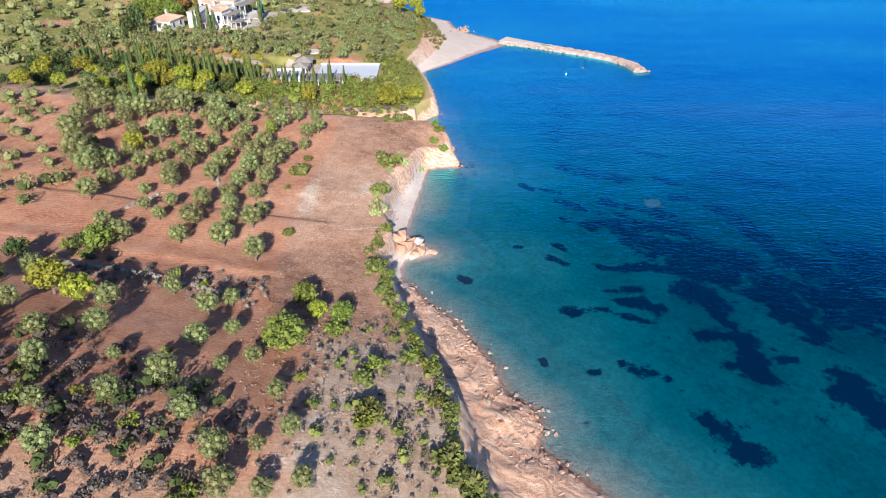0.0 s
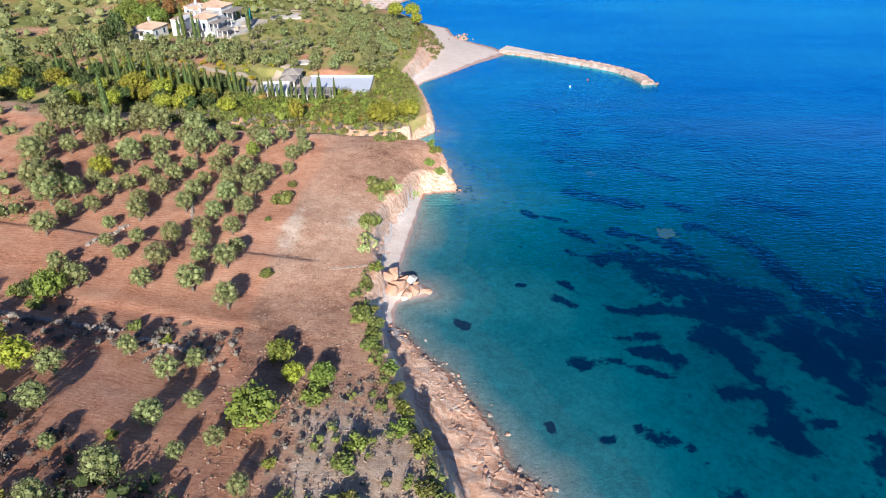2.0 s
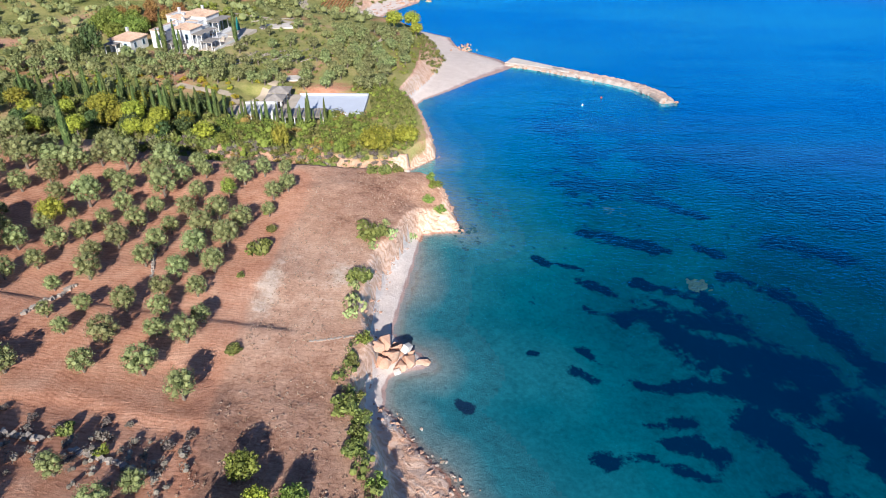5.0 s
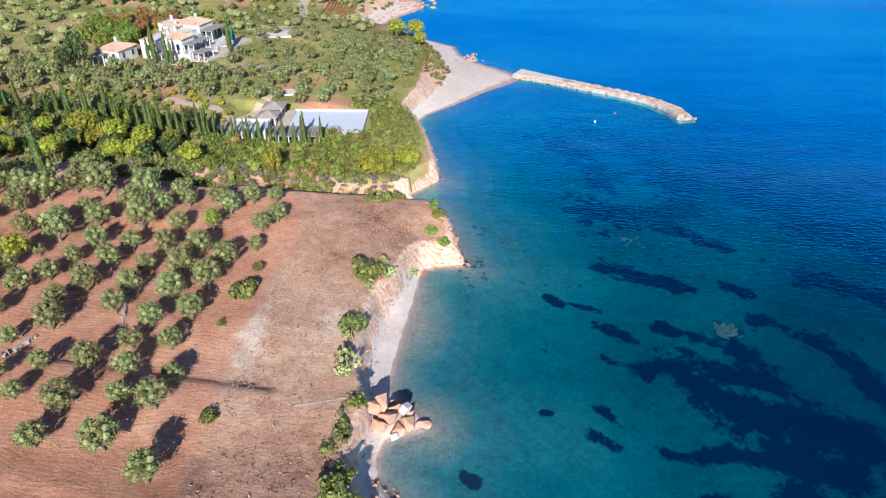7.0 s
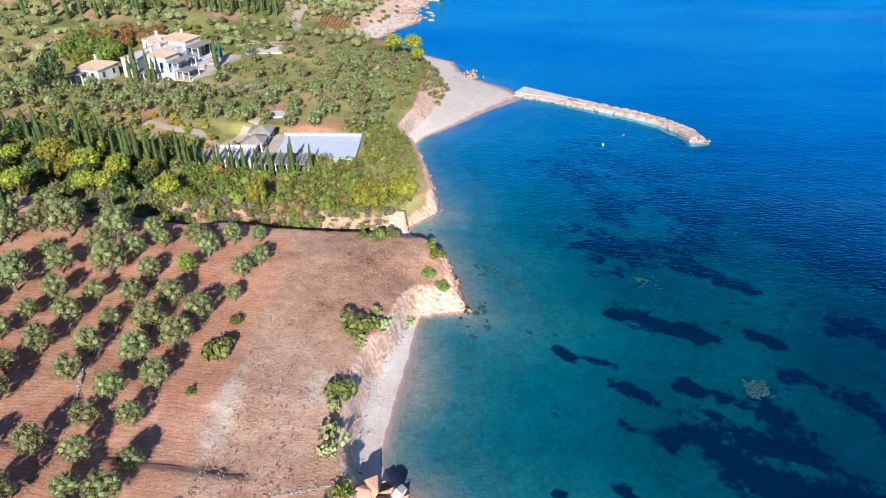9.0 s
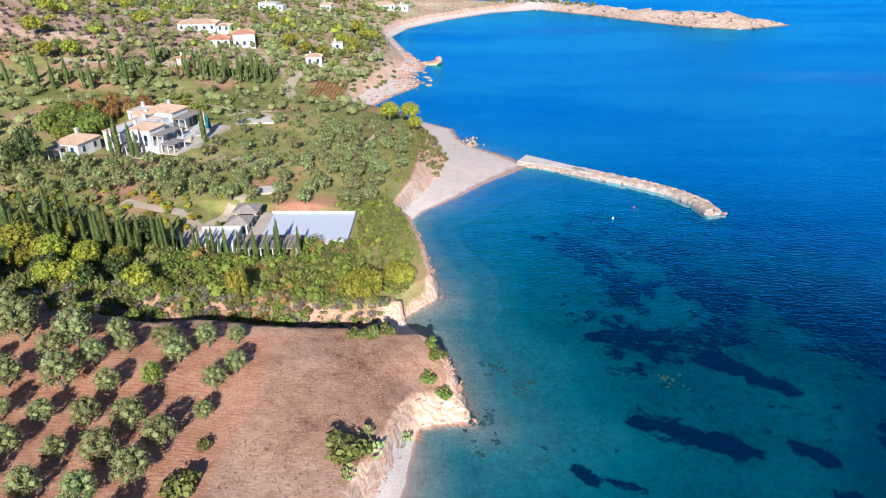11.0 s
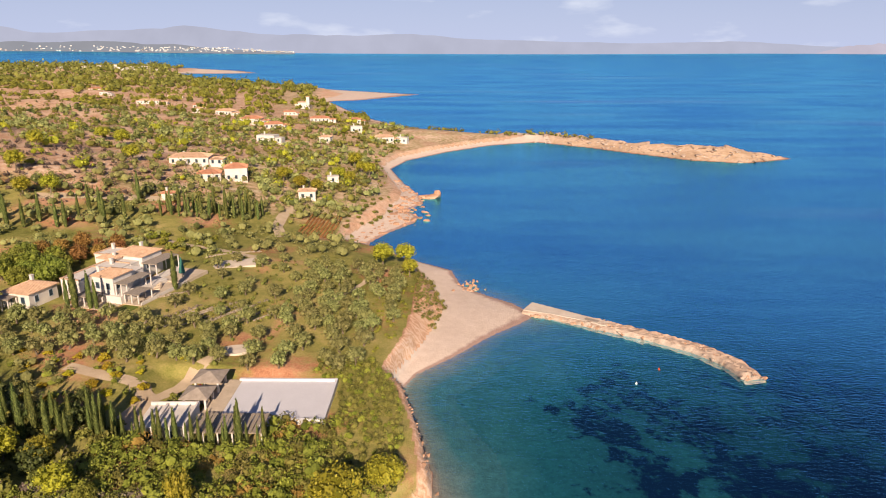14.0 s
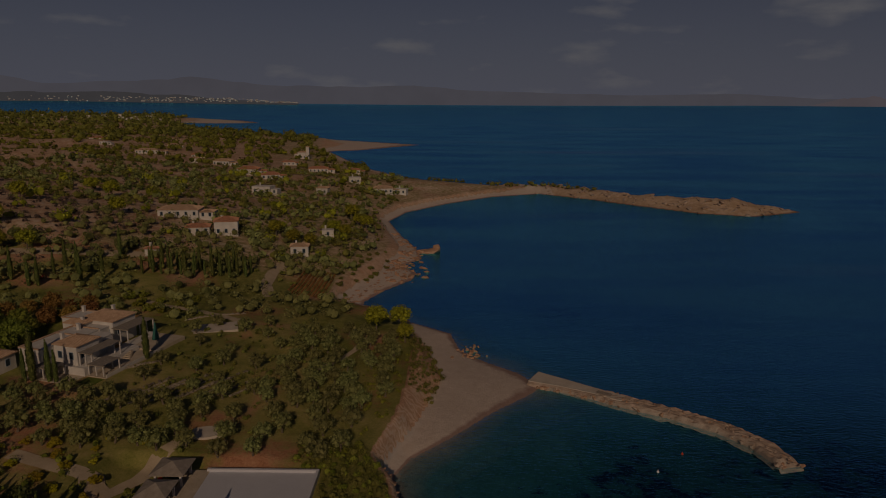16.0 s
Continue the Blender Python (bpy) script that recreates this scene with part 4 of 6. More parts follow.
for x, y, s in [(-16.7, 64.0, 1.25), (-16.8, 75.8, 0.85), (-11.4, 72.3, 0.8), (-47, 84.3, 1.15)]:
    plant(small_trees, x, y, s)
for x, y, s in [(-45.2, 69.6, 0.95), (-40.8, 67.4, 0.8), (-14.4, 71.7, 0.5), (-58.8, 156.1, 0.75), (-61.3, 162.7, 1), (-54.7, 155.5, 0.75), (-50.8, 162.4, 0.8), (-45.1, 156, 0.85),
                (-68.6, 165.9, 1.1), (-63.2, 163.4, 1), (-56.2, 163.0, 0.9), (-15.0, 253.0, 1.1), (-9.4, 255.8, 1.1), (-7.6, 246.5, 0.8)]:
    plant(pines, x, y, s)
plant(lime_trees, -33.8, 132.5, 0.8)
plant(lime_trees, -47.6, 145.2, 0.8)
plant(pines, -30.1, 155.5, 0.66, 1.7)
plant(pines, -55.9, 119.7, 0.85)
plant(cypresses, -65.5, 144.6, 1.1)
plant(stone_pines, -11.7, 157.6, 0.98)
plant(stone_pines, -6.2, 162.2, 0.72)
plant(small_trees, -41.5, 155.3, 0.75)
for x, y, s in [(-3.8, 131.2, 1), (-6.6, 124.4, 1.1), (-7.6, 126.7, 0.9), (-10, 105.3, 1.3), (-10.4, 109.3, 0.8), (-10.2, 103.2, 0.8), (-9, 120.4, 0.7)]:
    plant(cacti, x, y, s)


# ---- rocks ----
def boulder_mesh(seed, cuts=3, rough=0.22):
    """An angular, weathered block."""
    r = np.random.RandomState(seed)
    bm = bmesh.new()
    for p in r.normal(size=(8 + cuts, 3)):
        bm.verts.new(Vector(p).normalized() * r.uniform(0.75, 1.1))
    hull = bmesh.ops.convex_hull(bm, input=bm.verts)
    bmesh.ops.delete(bm, geom=[v for v in bm.verts if not v.link_faces], context="VERTS")
    bmesh.ops.bevel(bm, geom=list(bm.edges), offset=0.05, segments=1, affect="EDGES")
    me = bpy.data.meshes.new("boulder")
    bm.to_mesh(me)
    bm.free()
    return me


PALE_ROCKS, ORANGE_ROCKS = [boulder_mesh(300 + i) for i in range(5)], [boulder_mesh(320 + i) for i in range(5)]
SUNKEN_ROCKS = [boulder_mesh(340 + i) for i in range(3)]
for me in SUNKEN_ROCKS:
    me.materials.append(SUNKEN)
for me in PALE_ROCKS:
    me.materials.append(STONE)
for me in ORANGE_ROCKS:
    me.materials.append(ORANGE)


def rock(kinds, x, y, z, sx, sy, sz, name="boulder", parent=None, turn=None):
    ob = new(name, kinds[rng.randint(len(kinds))])
    ob.parent = parent
    e = Euler((rng.uniform(-0.25, 0.25), rng.uniform(-0.25, 0.25), rng.uniform(0, 6.28) if turn is None else turn))
    ob.matrix_basis = Matrix.LocRotScale((x, y, z), e, (sx, sy, sz))
    return ob


# orange headland with fallen blocks
for x, y, z, a, b, c, r in [(-4.6, 100.4, 1.6, 2.3, 1.3, 1.6, 0.5), (-2.6, 100.6, 0.7, 1.6, 1.2, 0.9, 0.2), (-0.9, 100.6, 0.35, 1.5, 0.9, 0.6, 0.3), (-3.9, 101.9, 1.4, 1.9, 0.9, 1.3, 0.7),
                            (-5.6, 99.2, 1.6, 1.6, 1.0, 1.5, 0.1), (-3.6, 99.5, 0.7, 1.2, 0.8, 0.8, 1.2), (-5.8, 101.8, 2.7, 1.5, 1.3, 1.5, 0.3), (-2.2, 102.2, 0.7, 1.1, 0.7, 0.8, 1.0),
                            (-6.4, 100.4, 3.4, 1.2, 1.2, 1.4, 0.9), (-4.4, 103.2, 1.2, 1.1, 0.7, 1.0, 0.2)]:
    tagged(rock(ORANGE_ROCKS, x, y, z, a, b, c, turn=r), "orange fallen rock block at the foot of the cliff", "boulder", "fallen blocks")
bm = boxes((-0.7, -0.45, -0.55, 0.7, 0.45, 0.55), bev=0.08)
slab = part("broken_slab", bm, CONCRETE, None, at=pose(-2.9, 101.9, 1.9, 18, 24, 62))
tagged(slab, "white broken concrete slab lying on orange rocks", "slab")
slab = part("broken_slab", boxes((-0.45, -0.3, -0.3, 0.45, 0.3, 0.3), bev=0.06), CONCRETE, None, at=pose(-4.0, 98.6, 0.7, 12, -10, 20))
tagged(slab, "small pale concrete block among the rocks", "slab")
# stones along the shores
for i in range(90):
    k = rng.uniform(0, 1)
    y = 54 + 38 * k
    x = float(np.interp(y, [51.9, 58.5, 61.8, 64.8, 67.1, 72.9, 77.6, 82.5, 86.3, 90, 93], [18.8, 12.4, 13.3, 12.4, 9.3, 7.8, 5.3, 2.6, -0.8, -3.1, -5.2])) + rng.normal() * 1.1 + 0.1
    s = rng.uniform(0.12, 0.5)
    tagged(rock(ORANGE_ROCKS if rng.rand() < 0.6 else PALE_ROCKS, x, y, ground_z(x, y) + 0.08, s, s * 0.8, s * 0.5), "weathered pinkish shore rock at the waterline", "rock", "shore rocks")
for i in range(34):
    a = rng.uniform(0, 6.28)
    x, y = 7.5 + rng.normal() * 1.6, 253.5 + rng.normal() * 2.4
    s = rng.uniform(0.3, 0.9)
    tagged(rock(ORANGE_ROCKS, x, y, max(0.1, ground_z(x, y)), s, s * 0.8, s * 0.7), "brown rock at the root of the breakwater", "rock", "shore rocks")
for x, y in [(2.8, 139.4), (4.6, 136), (3.0, 143.5), (0.0, 168), (-1.2, 177)]:
    s = rng.uniform(0.4, 0.8)
    tagged(rock(ORANGE_ROCKS, x + 0.2, y, ground_z(x + 0.2, y), s, s, s * 0.6), "reddish rock at the foot of the headland", "rock", "shore rocks")
# broken ledges over the sloping rock shore and the headlands
src = []
for me in ORANGE_ROCKS + PALE_ROCKS:
    src.append((np.array([v.co[:] for v in me.vertices]), [list(p.vertices) for p in me.polygons]))


def ledges(name, mat, label, count, y0, y1, x0, x1, u0, u1, s0, s1, seed):
    r = np.random.RandomState(seed)
    verts, faces, k = [], [], 0
    for _ in range(count * 12):
        x, y = r.uniform(x0, x1), r.uniform(y0, y1)
        if not u0 < sample(UU, x, y) < u1 or sample(DW, x, y) < 0.1:
            continue
        v, f = src[r.randint(len(src))]
        s = r.uniform(s0, s1)
        m = np.array(Euler((r.uniform(-0.3, 0.3), r.uniform(-0.3, 0.3), 0.9 + r.normal() * 0.4)).to_matrix())
        v = (v * np.array([s * 1.8, s, s * 0.45])) @ m.T + np.array([x, y, ground_z(x, y) - 0.04])
        verts.append(v)
        faces += [[i + k for i in q] for q in f]
        k += len(v)
        count -= 1
        if count <= 0:
            break
    tagged(part(name, mesh_of(name, np.concatenate(verts), faces), mat), label, "rock", kind="stuff")


ledges("rock_ledges", ORANGE, "broken orange-pink rock ledges of the sloping shore", 210, 53, 93, -8, 20, 0.02, 0.5, 0.12, 0.42, 1)
ledges("rock_ledges", STONE, "pale broken ledges on the sloping shore", 70, 46, 80, -6, 24, 0.03, 0.5, 0.12, 0.4, 2)
ledges("cliff_debris", ORANGE, "orange debris at the foot of the cliffs", 150, 95, 200, -12, 6, 0.5, 0.95, 0.1, 0.32, 3)
ledges("cliff_debris", ORANGE, "broken rock on the headland", 120, 134, 192, -8, 6, 0.02, 0.9, 0.12, 0.45, 4)
ledges("bay_ledges", ORANGE, "low brown ledges along the bay", 160, 280, 400, -36, -4, 0.02, 0.6, 0.3, 1.1, 5)
ledges("cape_ledges", STONE, "pale broken rock of the cape", 260, 440, 560, 60, 205, 0.001, 0.6, 0.5, 2.2, 6)
# islet and rocks beyond the bay
for x, y, sx, sy, sz in [(-5, 363.5, 5.5, 3.0, 2.6), (-2.4, 364.5, 2.6, 1.8, 3.6), (-9, 362.5, 3.0, 1.6, 1.3)]:
    tagged(rock(ORANGE_ROCKS, x, y, 0.3, sx, sy, sz, "islet_rock", None, 0.3), "orange rock islet standing in the bay", "rock", "islet")
for i in range(46):
    x, y = -13 + rng.uniform(-6, 8), 338 + rng.uniform(-22, 30)
    s = rng.uniform(0.6, 1.6)
    z = ground_z(x, y)
    if -0.6 < z < 1.6:
        tagged(rock(ORANGE_ROCKS, x, y, z, s * 1.4, s, s * 0.6), "low orange shore ledge", "rock", "bay ledges")
# reef patches under water
for cx, cy, n, w in [(42.4, 121.4, 60, 1.6), (34, 146, 14, 1.8), (8.2, 147.5, 16, 2.0), (12.5, 143.5, 16, 1.8), (6, 137, 22, 1.6), (6, 132, 12, 2.5)]:
    holder = thing("reef", pose(cx, cy, ground_z(cx, cy)), "pale stony reef patch just under water", "reef", "reefs")
    for i in range(n):
        s = rng.uniform(0.3, 0.6)
        dx, dy = rng.uniform(-w, w), rng.uniform(-w, w)
        rock(SUNKEN_ROCKS, dx, dy, ground_z(cx + dx, cy + dy) - holder.location.z - 0.02, s * 1.3, s * 1.1, s * 0.22, "stone", holder)


# ---- breakwater ----
LINE = [(21, 237.5), (26.5, 234.4), (33, 230.2), (37.5, 227), (46.5, 221.5), (54, 215.6), (58.4, 209.2), (60.2, 202)]
HALF = [2.9, 2.1, 1.5, 1.4, 1.25, 1.3, 1.3, 1.2]


def along(s):
    i = min(int(s), len(LINE) - 2)
    f = s - i
    a, b = LINE[i], LINE[i + 1]
    d = Vector((b[0] - a[0], b[1] - a[1])).normalized()
    return a[0] + (b[0] - a[0]) * f, a[1] + (b[1] - a[1]) * f, d, HALF[i] + (HALF[i + 1] - HALF[i]) * f


bv, bf, n_len, n_wid = [], [], 84, 13
for i in range(n_len + 1):
    x, y, d, h = along((len(LINE) - 1) * i / n_len)
    for j in range(n_wid):
        w = (j / (n_wid - 1) * 2 - 1)
        off = w * (h + 1.1)
        top = 0.9 * min(1, (1 - abs(w)) * 3.6) - 0.75 * (abs(w) > 0.95)
        bump_z = 0.45 * noise.noise(Vector((x * 0.9, y * 0.9 + off, off))) * (1 if i > 26 else 0.15)
        end = 1 if i < n_len - 3 else (n_len - i) / 3 * 1.2 - 0.25
        bv.append((x - d.y * off, y + d.x * off, (top + bump_z) * end if end > 0 else -0.6))
for i in range(n_len):
    for j in range(n_wid - 1):
        a = i * n_wid + j
        bf.append((a, a + n_wid, a + n_wid + 1, a + 1))
breakwater = thing("breakwater", pose(0, 0, 0), "long curved rubble breakwater running out from the beach", "breakwater")
part("rubble_core", mesh_of("rubble_core", bv, bf), STONE, breakwater)
deck_v, deck_f = [], []
for i in range(25):
    x, y, d, h = along(3.05 * i / 24)
    for w, z in ((-1.0, 0.4), (-1.0, 0.99), (1.1, 0.99), (1.1, 0.4)):
        deck_v.append((x - d.y * w * (h - 0.15), y + d.x * w * (h - 0.15), z))
for i in range(24):
    for j in range(3):
        a = 4 * i + j
        deck_f.append((a, a + 4, a + 5, a + 1))
deck_f += [(0, 1, 2, 3), (96, 97, 98, 99)]
part("concrete_deck", mesh_of("concrete_deck", deck_v, deck_f), CONCRETE, breakwater, "pale concrete walkway slab")
part("paved_patch", boxes((-1.6, -0.7, 0, 1.6, 0.7, 0.03)), SLATE, breakwater, "dark patch of paving", pose(34.6, 228.9, 1.06, 0, 0, -36))
for i in range(290):
    s = rng.uniform(0.3, len(LINE) - 1.02)
    x, y, d, h = along(s)
    side = rng.choice((-1, 1))
    inner = s > 3 and rng.rand() < 0.45
    off = rng.uniform(-0.9, 0.9) * h if inner else side * (h + rng.normal() * 0.35 + 0.35)
    k = rng.uniform(0.35, 0.85) * (0.55 if inner else 1)
    if s < 2.2 and side > 0:
        continue
    rock(PALE_ROCKS if rng.rand() < 0.6 else ORANGE_ROCKS, x - d.y * off, y + d.x * off, 0.9 if inner else rng.uniform(0.05, 0.45), k, k * 0.8, k * 0.65, "armour_stone", breakwater)
for x, y, m, c in [(43.2, 206.5, BUOY_RED, "red"), (37.2, 200.6, BUOY_WHITE, "white")]:
    bm = bmesh.new()
    bmesh.ops.create_uvsphere(bm, u_segments=12, v_segments=8, radius=0.22)
    bmesh.ops.create_cone(bm, segments=8, radius1=0.05, radius2=0.03, depth=0.25, matrix=Matrix.Translation((0, 0, 0.3)))
    tagged(part("buoy", bm, m, None, at=pose(x, y, 0.08)), f"small {c} mooring buoy floating on the sea", "buoy")


# ---- paths and terraces laid on the ground ----
def ribbon(name, points, width, mat, label, category="path", lift=0.1):
    pts, vs, fs = [], [], []
    for (ax, ay), (bx, by) in zip(points, points[1:]):
        k = max(2, int(math.hypot(bx - ax, by - ay) / 1.5))
        pts += [(ax + (bx - ax) * i / k, ay + (by - ay) * i / k) for i in range(k)]
    pts.append(points[-1])
    for i, (x, y) in enumerate(pts):
        (ax, ay), (bx, by) = pts[max(i - 1, 0)], pts[min(i + 1, len(pts) - 1)]
        d = Vector((bx - ax, by - ay)).normalized()
        for w in (-0.5, -0.17, 0.17, 0.5):
            px, py = x - d.y * w * width, y + d.x * w * width
            vs.append((px, py, ground_z(px, py) + lift))
    for i in range(len(pts) - 1):
        fs += [(4 * i + j, 4 * i + j + 4, 4 * i + j + 5, 4 * i + j + 1) for j in range(3)]
    return tagged(part(name, mesh_of(name, vs, fs, True), mat), label, category, kind="structure")


ribbon("path", [(-62, 189), (-56, 187.5), (-50, 185.5), (-45, 183.5), (-42.5, 187), (-41.5, 191.5), (-39, 196)], 2.5, TRACK, "beige gravel garden path between beds")
ribbon("path", [(-48.5, 186), (-45.6, 180), (-46, 174)], 3.2, TRACK, "beige forecourt beside the pool house")
ribbon("road", [(-90, 318), (-74, 321), (-60, 324), (-53, 320), (-50.5, 312), (-52, 300), (-51, 288), (-47, 277)], 3.4, TRACK, "pale winding gravel road between gardens", "road")
ribbon("path", [(-15, 252), (-17, 245), (-18, 238), (-21, 231), (-24, 226)], 1.3, TRACK, "narrow dirt path through the olive grove")
ribbon("road", [(-125, 288), (-108, 293), (-97, 296), (-88, 300)], 5, TRACK, "pale dirt track on the hillside", "road")
ribbon("path", [(-75, 262), (-62, 258), (-52, 254), (-46, 250)], 2.2, TRACK, "pale gravel drive behind the villa")


def terrace(name, x, y, sx, sy, rot, mat, label, rise=0.12):
    bm = boxes((-sx / 2, -sy / 2, -1.4, sx / 2, sy / 2, rise), bev=0.03)
    z = max(ground_z(x, y), ground_z(x - sx / 3, y), ground_z(x + sx / 3, y))
    return tagged(part(name, bm, mat, None, at=pose(x, y, z, 0, 0, rot)), label, "terrace", kind="structure")


terrace("terrace", -51, 245, 10, 6, 20, CONCRETE, "pale paved terrace at the end of the drive")
bm = bmesh.new()
bmesh.ops.create_cone(bm, segments=28, radius1=1, radius2=1, depth=0.8, cap_ends=True, matrix=Matrix.Diagonal((3.4, 2.0, 1, 1)))
tagged(part("terrace", bm, CONCRETE, None, at=pose(-36.8, 198.6, ground_z(-36.8, 198.6) - 0.1, 0, 0, 15)), "oval pale stone terrace among olive trees", "terrace", kind="structure")
# dry stone garden walls
def stone_wall(x0, y0, x1, y1, h=0.45, w=0.4, label="low dry stone garden wall"):
    n_seg = max(2, int(math.hypot(x1 - x0, y1 - y0) / 0.3))
    bm = bmesh.new()
    d = math.atan2(y1 - y0, x1 - x0)
    for i in range(n_seg):
        k = (i + rng.uniform(0, 1)) / n_seg
        side = rng.uniform(-0.5, 0.5) * w * 0.5
        x, y = x0 + (x1 - x0) * k - math.sin(d) * side, y0 + (y1 - y0) * k + math.cos(d) * side
        hh = h * rng.uniform(0.3, 0.95)
        m = Matrix.LocRotScale((x, y, ground_z(x, y) + hh / 2 - 0.1), Euler((rng.uniform(-0.2, 0.2), rng.uniform(-0.2, 0.2), d + rng.uniform(-0.5, 0.5))), (rng.uniform(0.25, 0.6), w * rng.uniform(0.5, 1.1), hh + 0.2))
        bmesh.ops.create_cube(bm, size=1, matrix=m)
    return tagged(part("stone_wall", bm, WALLSTONE), label, "wall", "stone walls", "structure")


for i in range(7):
    stone_wall(-55 + i * 3.0, 207 + i * 0.8, -50 + i * 3.0, 216 + i * 0.6, 0.35, 0.3)
stone_wall(-51, 79.5, -36, 77.5, 0.6, 0.6, "tumbled dry stone terrace wall in the orchard")
stone_wall(-33, 76.6, -24, 74.5, 0.5, 0.6, "tumbled dry stone terrace wall in the orchard")
stone_wall(-40, 116, -37.5, 108, 0.3, 0.4)
stone_wall(-46, 104.5, -48.5, 97, 0.5, 0.5)
stone_wall(-14.5, 97.3, -9.2, 99.2, 0.12, 0.3)
stone_wall(-60, 250, -48, 258)
stone_wall(-62, 216, -54, 226)


# ---- houses ----
def hip(x0, y0, x1, y1, z, rise, over=0.35):
    x0, y0, x1, y1 = x0 - over, y0 - over, x1 + over, y1 + over
    w, d = x1 - x0, y1 - y0
    k = min(w, d) / 2
    if w > d:
        a, b = (x0 + k, (y0 + y1) / 2), (x1 - k, (y0 + y1) / 2)
    else:
        a, b = ((x0 + x1) / 2, y0 + k), ((x0 + x1) / 2, y1 - k)
    vs = [(x0, y0, z), (x1, y0, z), (x1, y1, z), (x0, y1, z), (*a, z + rise), (*b, z + rise), (x0, y0, z - 0.14), (x1, y0, z - 0.14), (x1, y1, z - 0.14), (x0, y1, z - 0.14)]
    fs = [(0, 1, 4), (1, 2, 5, 4), (2, 3, 5), (3, 0, 4, 5)] if w <= d else [(0, 1, 5, 4), (1, 2, 5), (2, 3, 4, 5), (3, 0, 4)]
    fs += [(6, 7, 1, 0), (7, 8, 2, 1), (8, 9, 3, 2), (9, 6, 0, 3), (9, 8, 7, 6)]
    me = mesh_of("roof", vs, fs)
    # courses of cover tiles running down the slopes
    rows, rf = [], []

    def bar(p, q, r=0.07):
        p, q = Vector(p), Vector(q)
        s = (q - p).cross(Vector((0, 0, 1))).normalized() * r
        up = Vector((0, 0, 0.09))
        i = len(rows)
        rows.extend([p - s, p + s, p + up, q - s, q + s, q + up])
        rf.extend([(i, i + 3, i + 5, i + 2), (i + 1, i + 2, i + 5, i + 4), (i, i + 2, i + 1)])
    if max(w, d) < 18 and rise > 0.3:
        step = 0.42
        for t in np.arange(step / 2, w, step):
            h = min(1.0, t / k, (w - t) / k)
            for y, yy in ((y0, y0 + k * h), (y1, y1 - k * h)):
                if w > d or h < 1.01:
                    bar((x0 + t, y, z + 0.01), (x0 + t, yy if w > d else (y + (yy - y)), z + rise * h + 0.01))
        for t in np.arange(step / 2, d, step):
            h = min(1.0, t / k, (d - t) / k)
            for x, xx in ((x0, x0 + k * h), (x1, x1 - k * h)):
                bar((x, y0 + t, z + 0.01), (xx, y0 + t, z + rise * h + 0.01))
    tiles = mesh_of("tile_course", [tuple(v) for v in rows], rf) if rows else None
    return me, tiles


def window(parent, x, y, z, w, h, face, shutters=True):
    """A framed pane on a wall that faces s, e, n or w."""
    turn = {"s": 0, "e": 90, "n": 180, "w": 270}[face]
    f = part("window", boxes((-w / 2 - 0.08, -0.06, -h / 2 - 0.08, -w / 2, 0.05, h / 2 + 0.08), (w / 2, -0.06, -h / 2 - 0.08, w / 2 + 0.08, 0.05, h / 2 + 0.08),
                             (-w / 2, -0.06, h / 2, w / 2, 0.05, h / 2 + 0.08), (-w / 2, -0.1, -h / 2 - 0.08, w / 2, 0.05, -h / 2)), SHUTTER, parent, "", pose(x, y, z, 0, 0, turn))
    part("pane", boxes((-w / 2, -0.015, -h / 2, w / 2, 0.02, h / 2)), GLASS, f)
    return f


def block(parent, x0, y0, x1, y1, h, roof="hip", tile=None, rise=None, openings="se", base=0.0, wall=None):
    part("wall", boxes((x0, y0, base - 1.6, x1, y1, base + h)), wall or PLASTER, parent)
    if roof == "hip":
        rf, tl = hip(x0, y0, x1, y1, base + h + 0.14, rise or min(x1 - x0, y1 - y0) * 0.2)
        r = part("roof", rf, tile or TILE, parent, "terracotta hipped roof")
        if tl:
            part("tile_course", tl, tile or TILE, r)["kind"] = "stuff"
    else:
        part("roof", boxes((x0 - 0.1, y0 - 0.1, base + h, x1 + 0.1, y1 + 0.1, base + h + 0.18), bev=0.03), PLASTER if roof == "flat" else SLATE, parent, "flat roof slab")
    for face in openings:
        if face in "sn":
            n_w = max(1, int((x1 - x0) / 2.6))
            for i in range(n_w):
                window(parent, x0 + (x1 - x0) * (i + 0.5) / n_w, y0 if face == "s" else y1, base + min(1.7, h * 0.55), 0.9, 1.3, face)
        else:
            n_w = max(1, int((y1 - y0) / 2.6))
            for i in range(n_w):
                window(parent, x1 if face == "e" else x0, y0 + (y1 - y0) * (i + 0.5) / n_w, base + min(1.7, h * 0.55), 0.9, 1.3, face)


def chimney(parent, x, y, z):
    part("chimney", boxes((-0.3, -0.3, -1.2, 0.3, 0.3, 0.7), (-0.38, -0.38, 0.7, 0.38, 0.38, 0.82), bev=0.02), PLASTER, parent, "", pose(x, y, z))


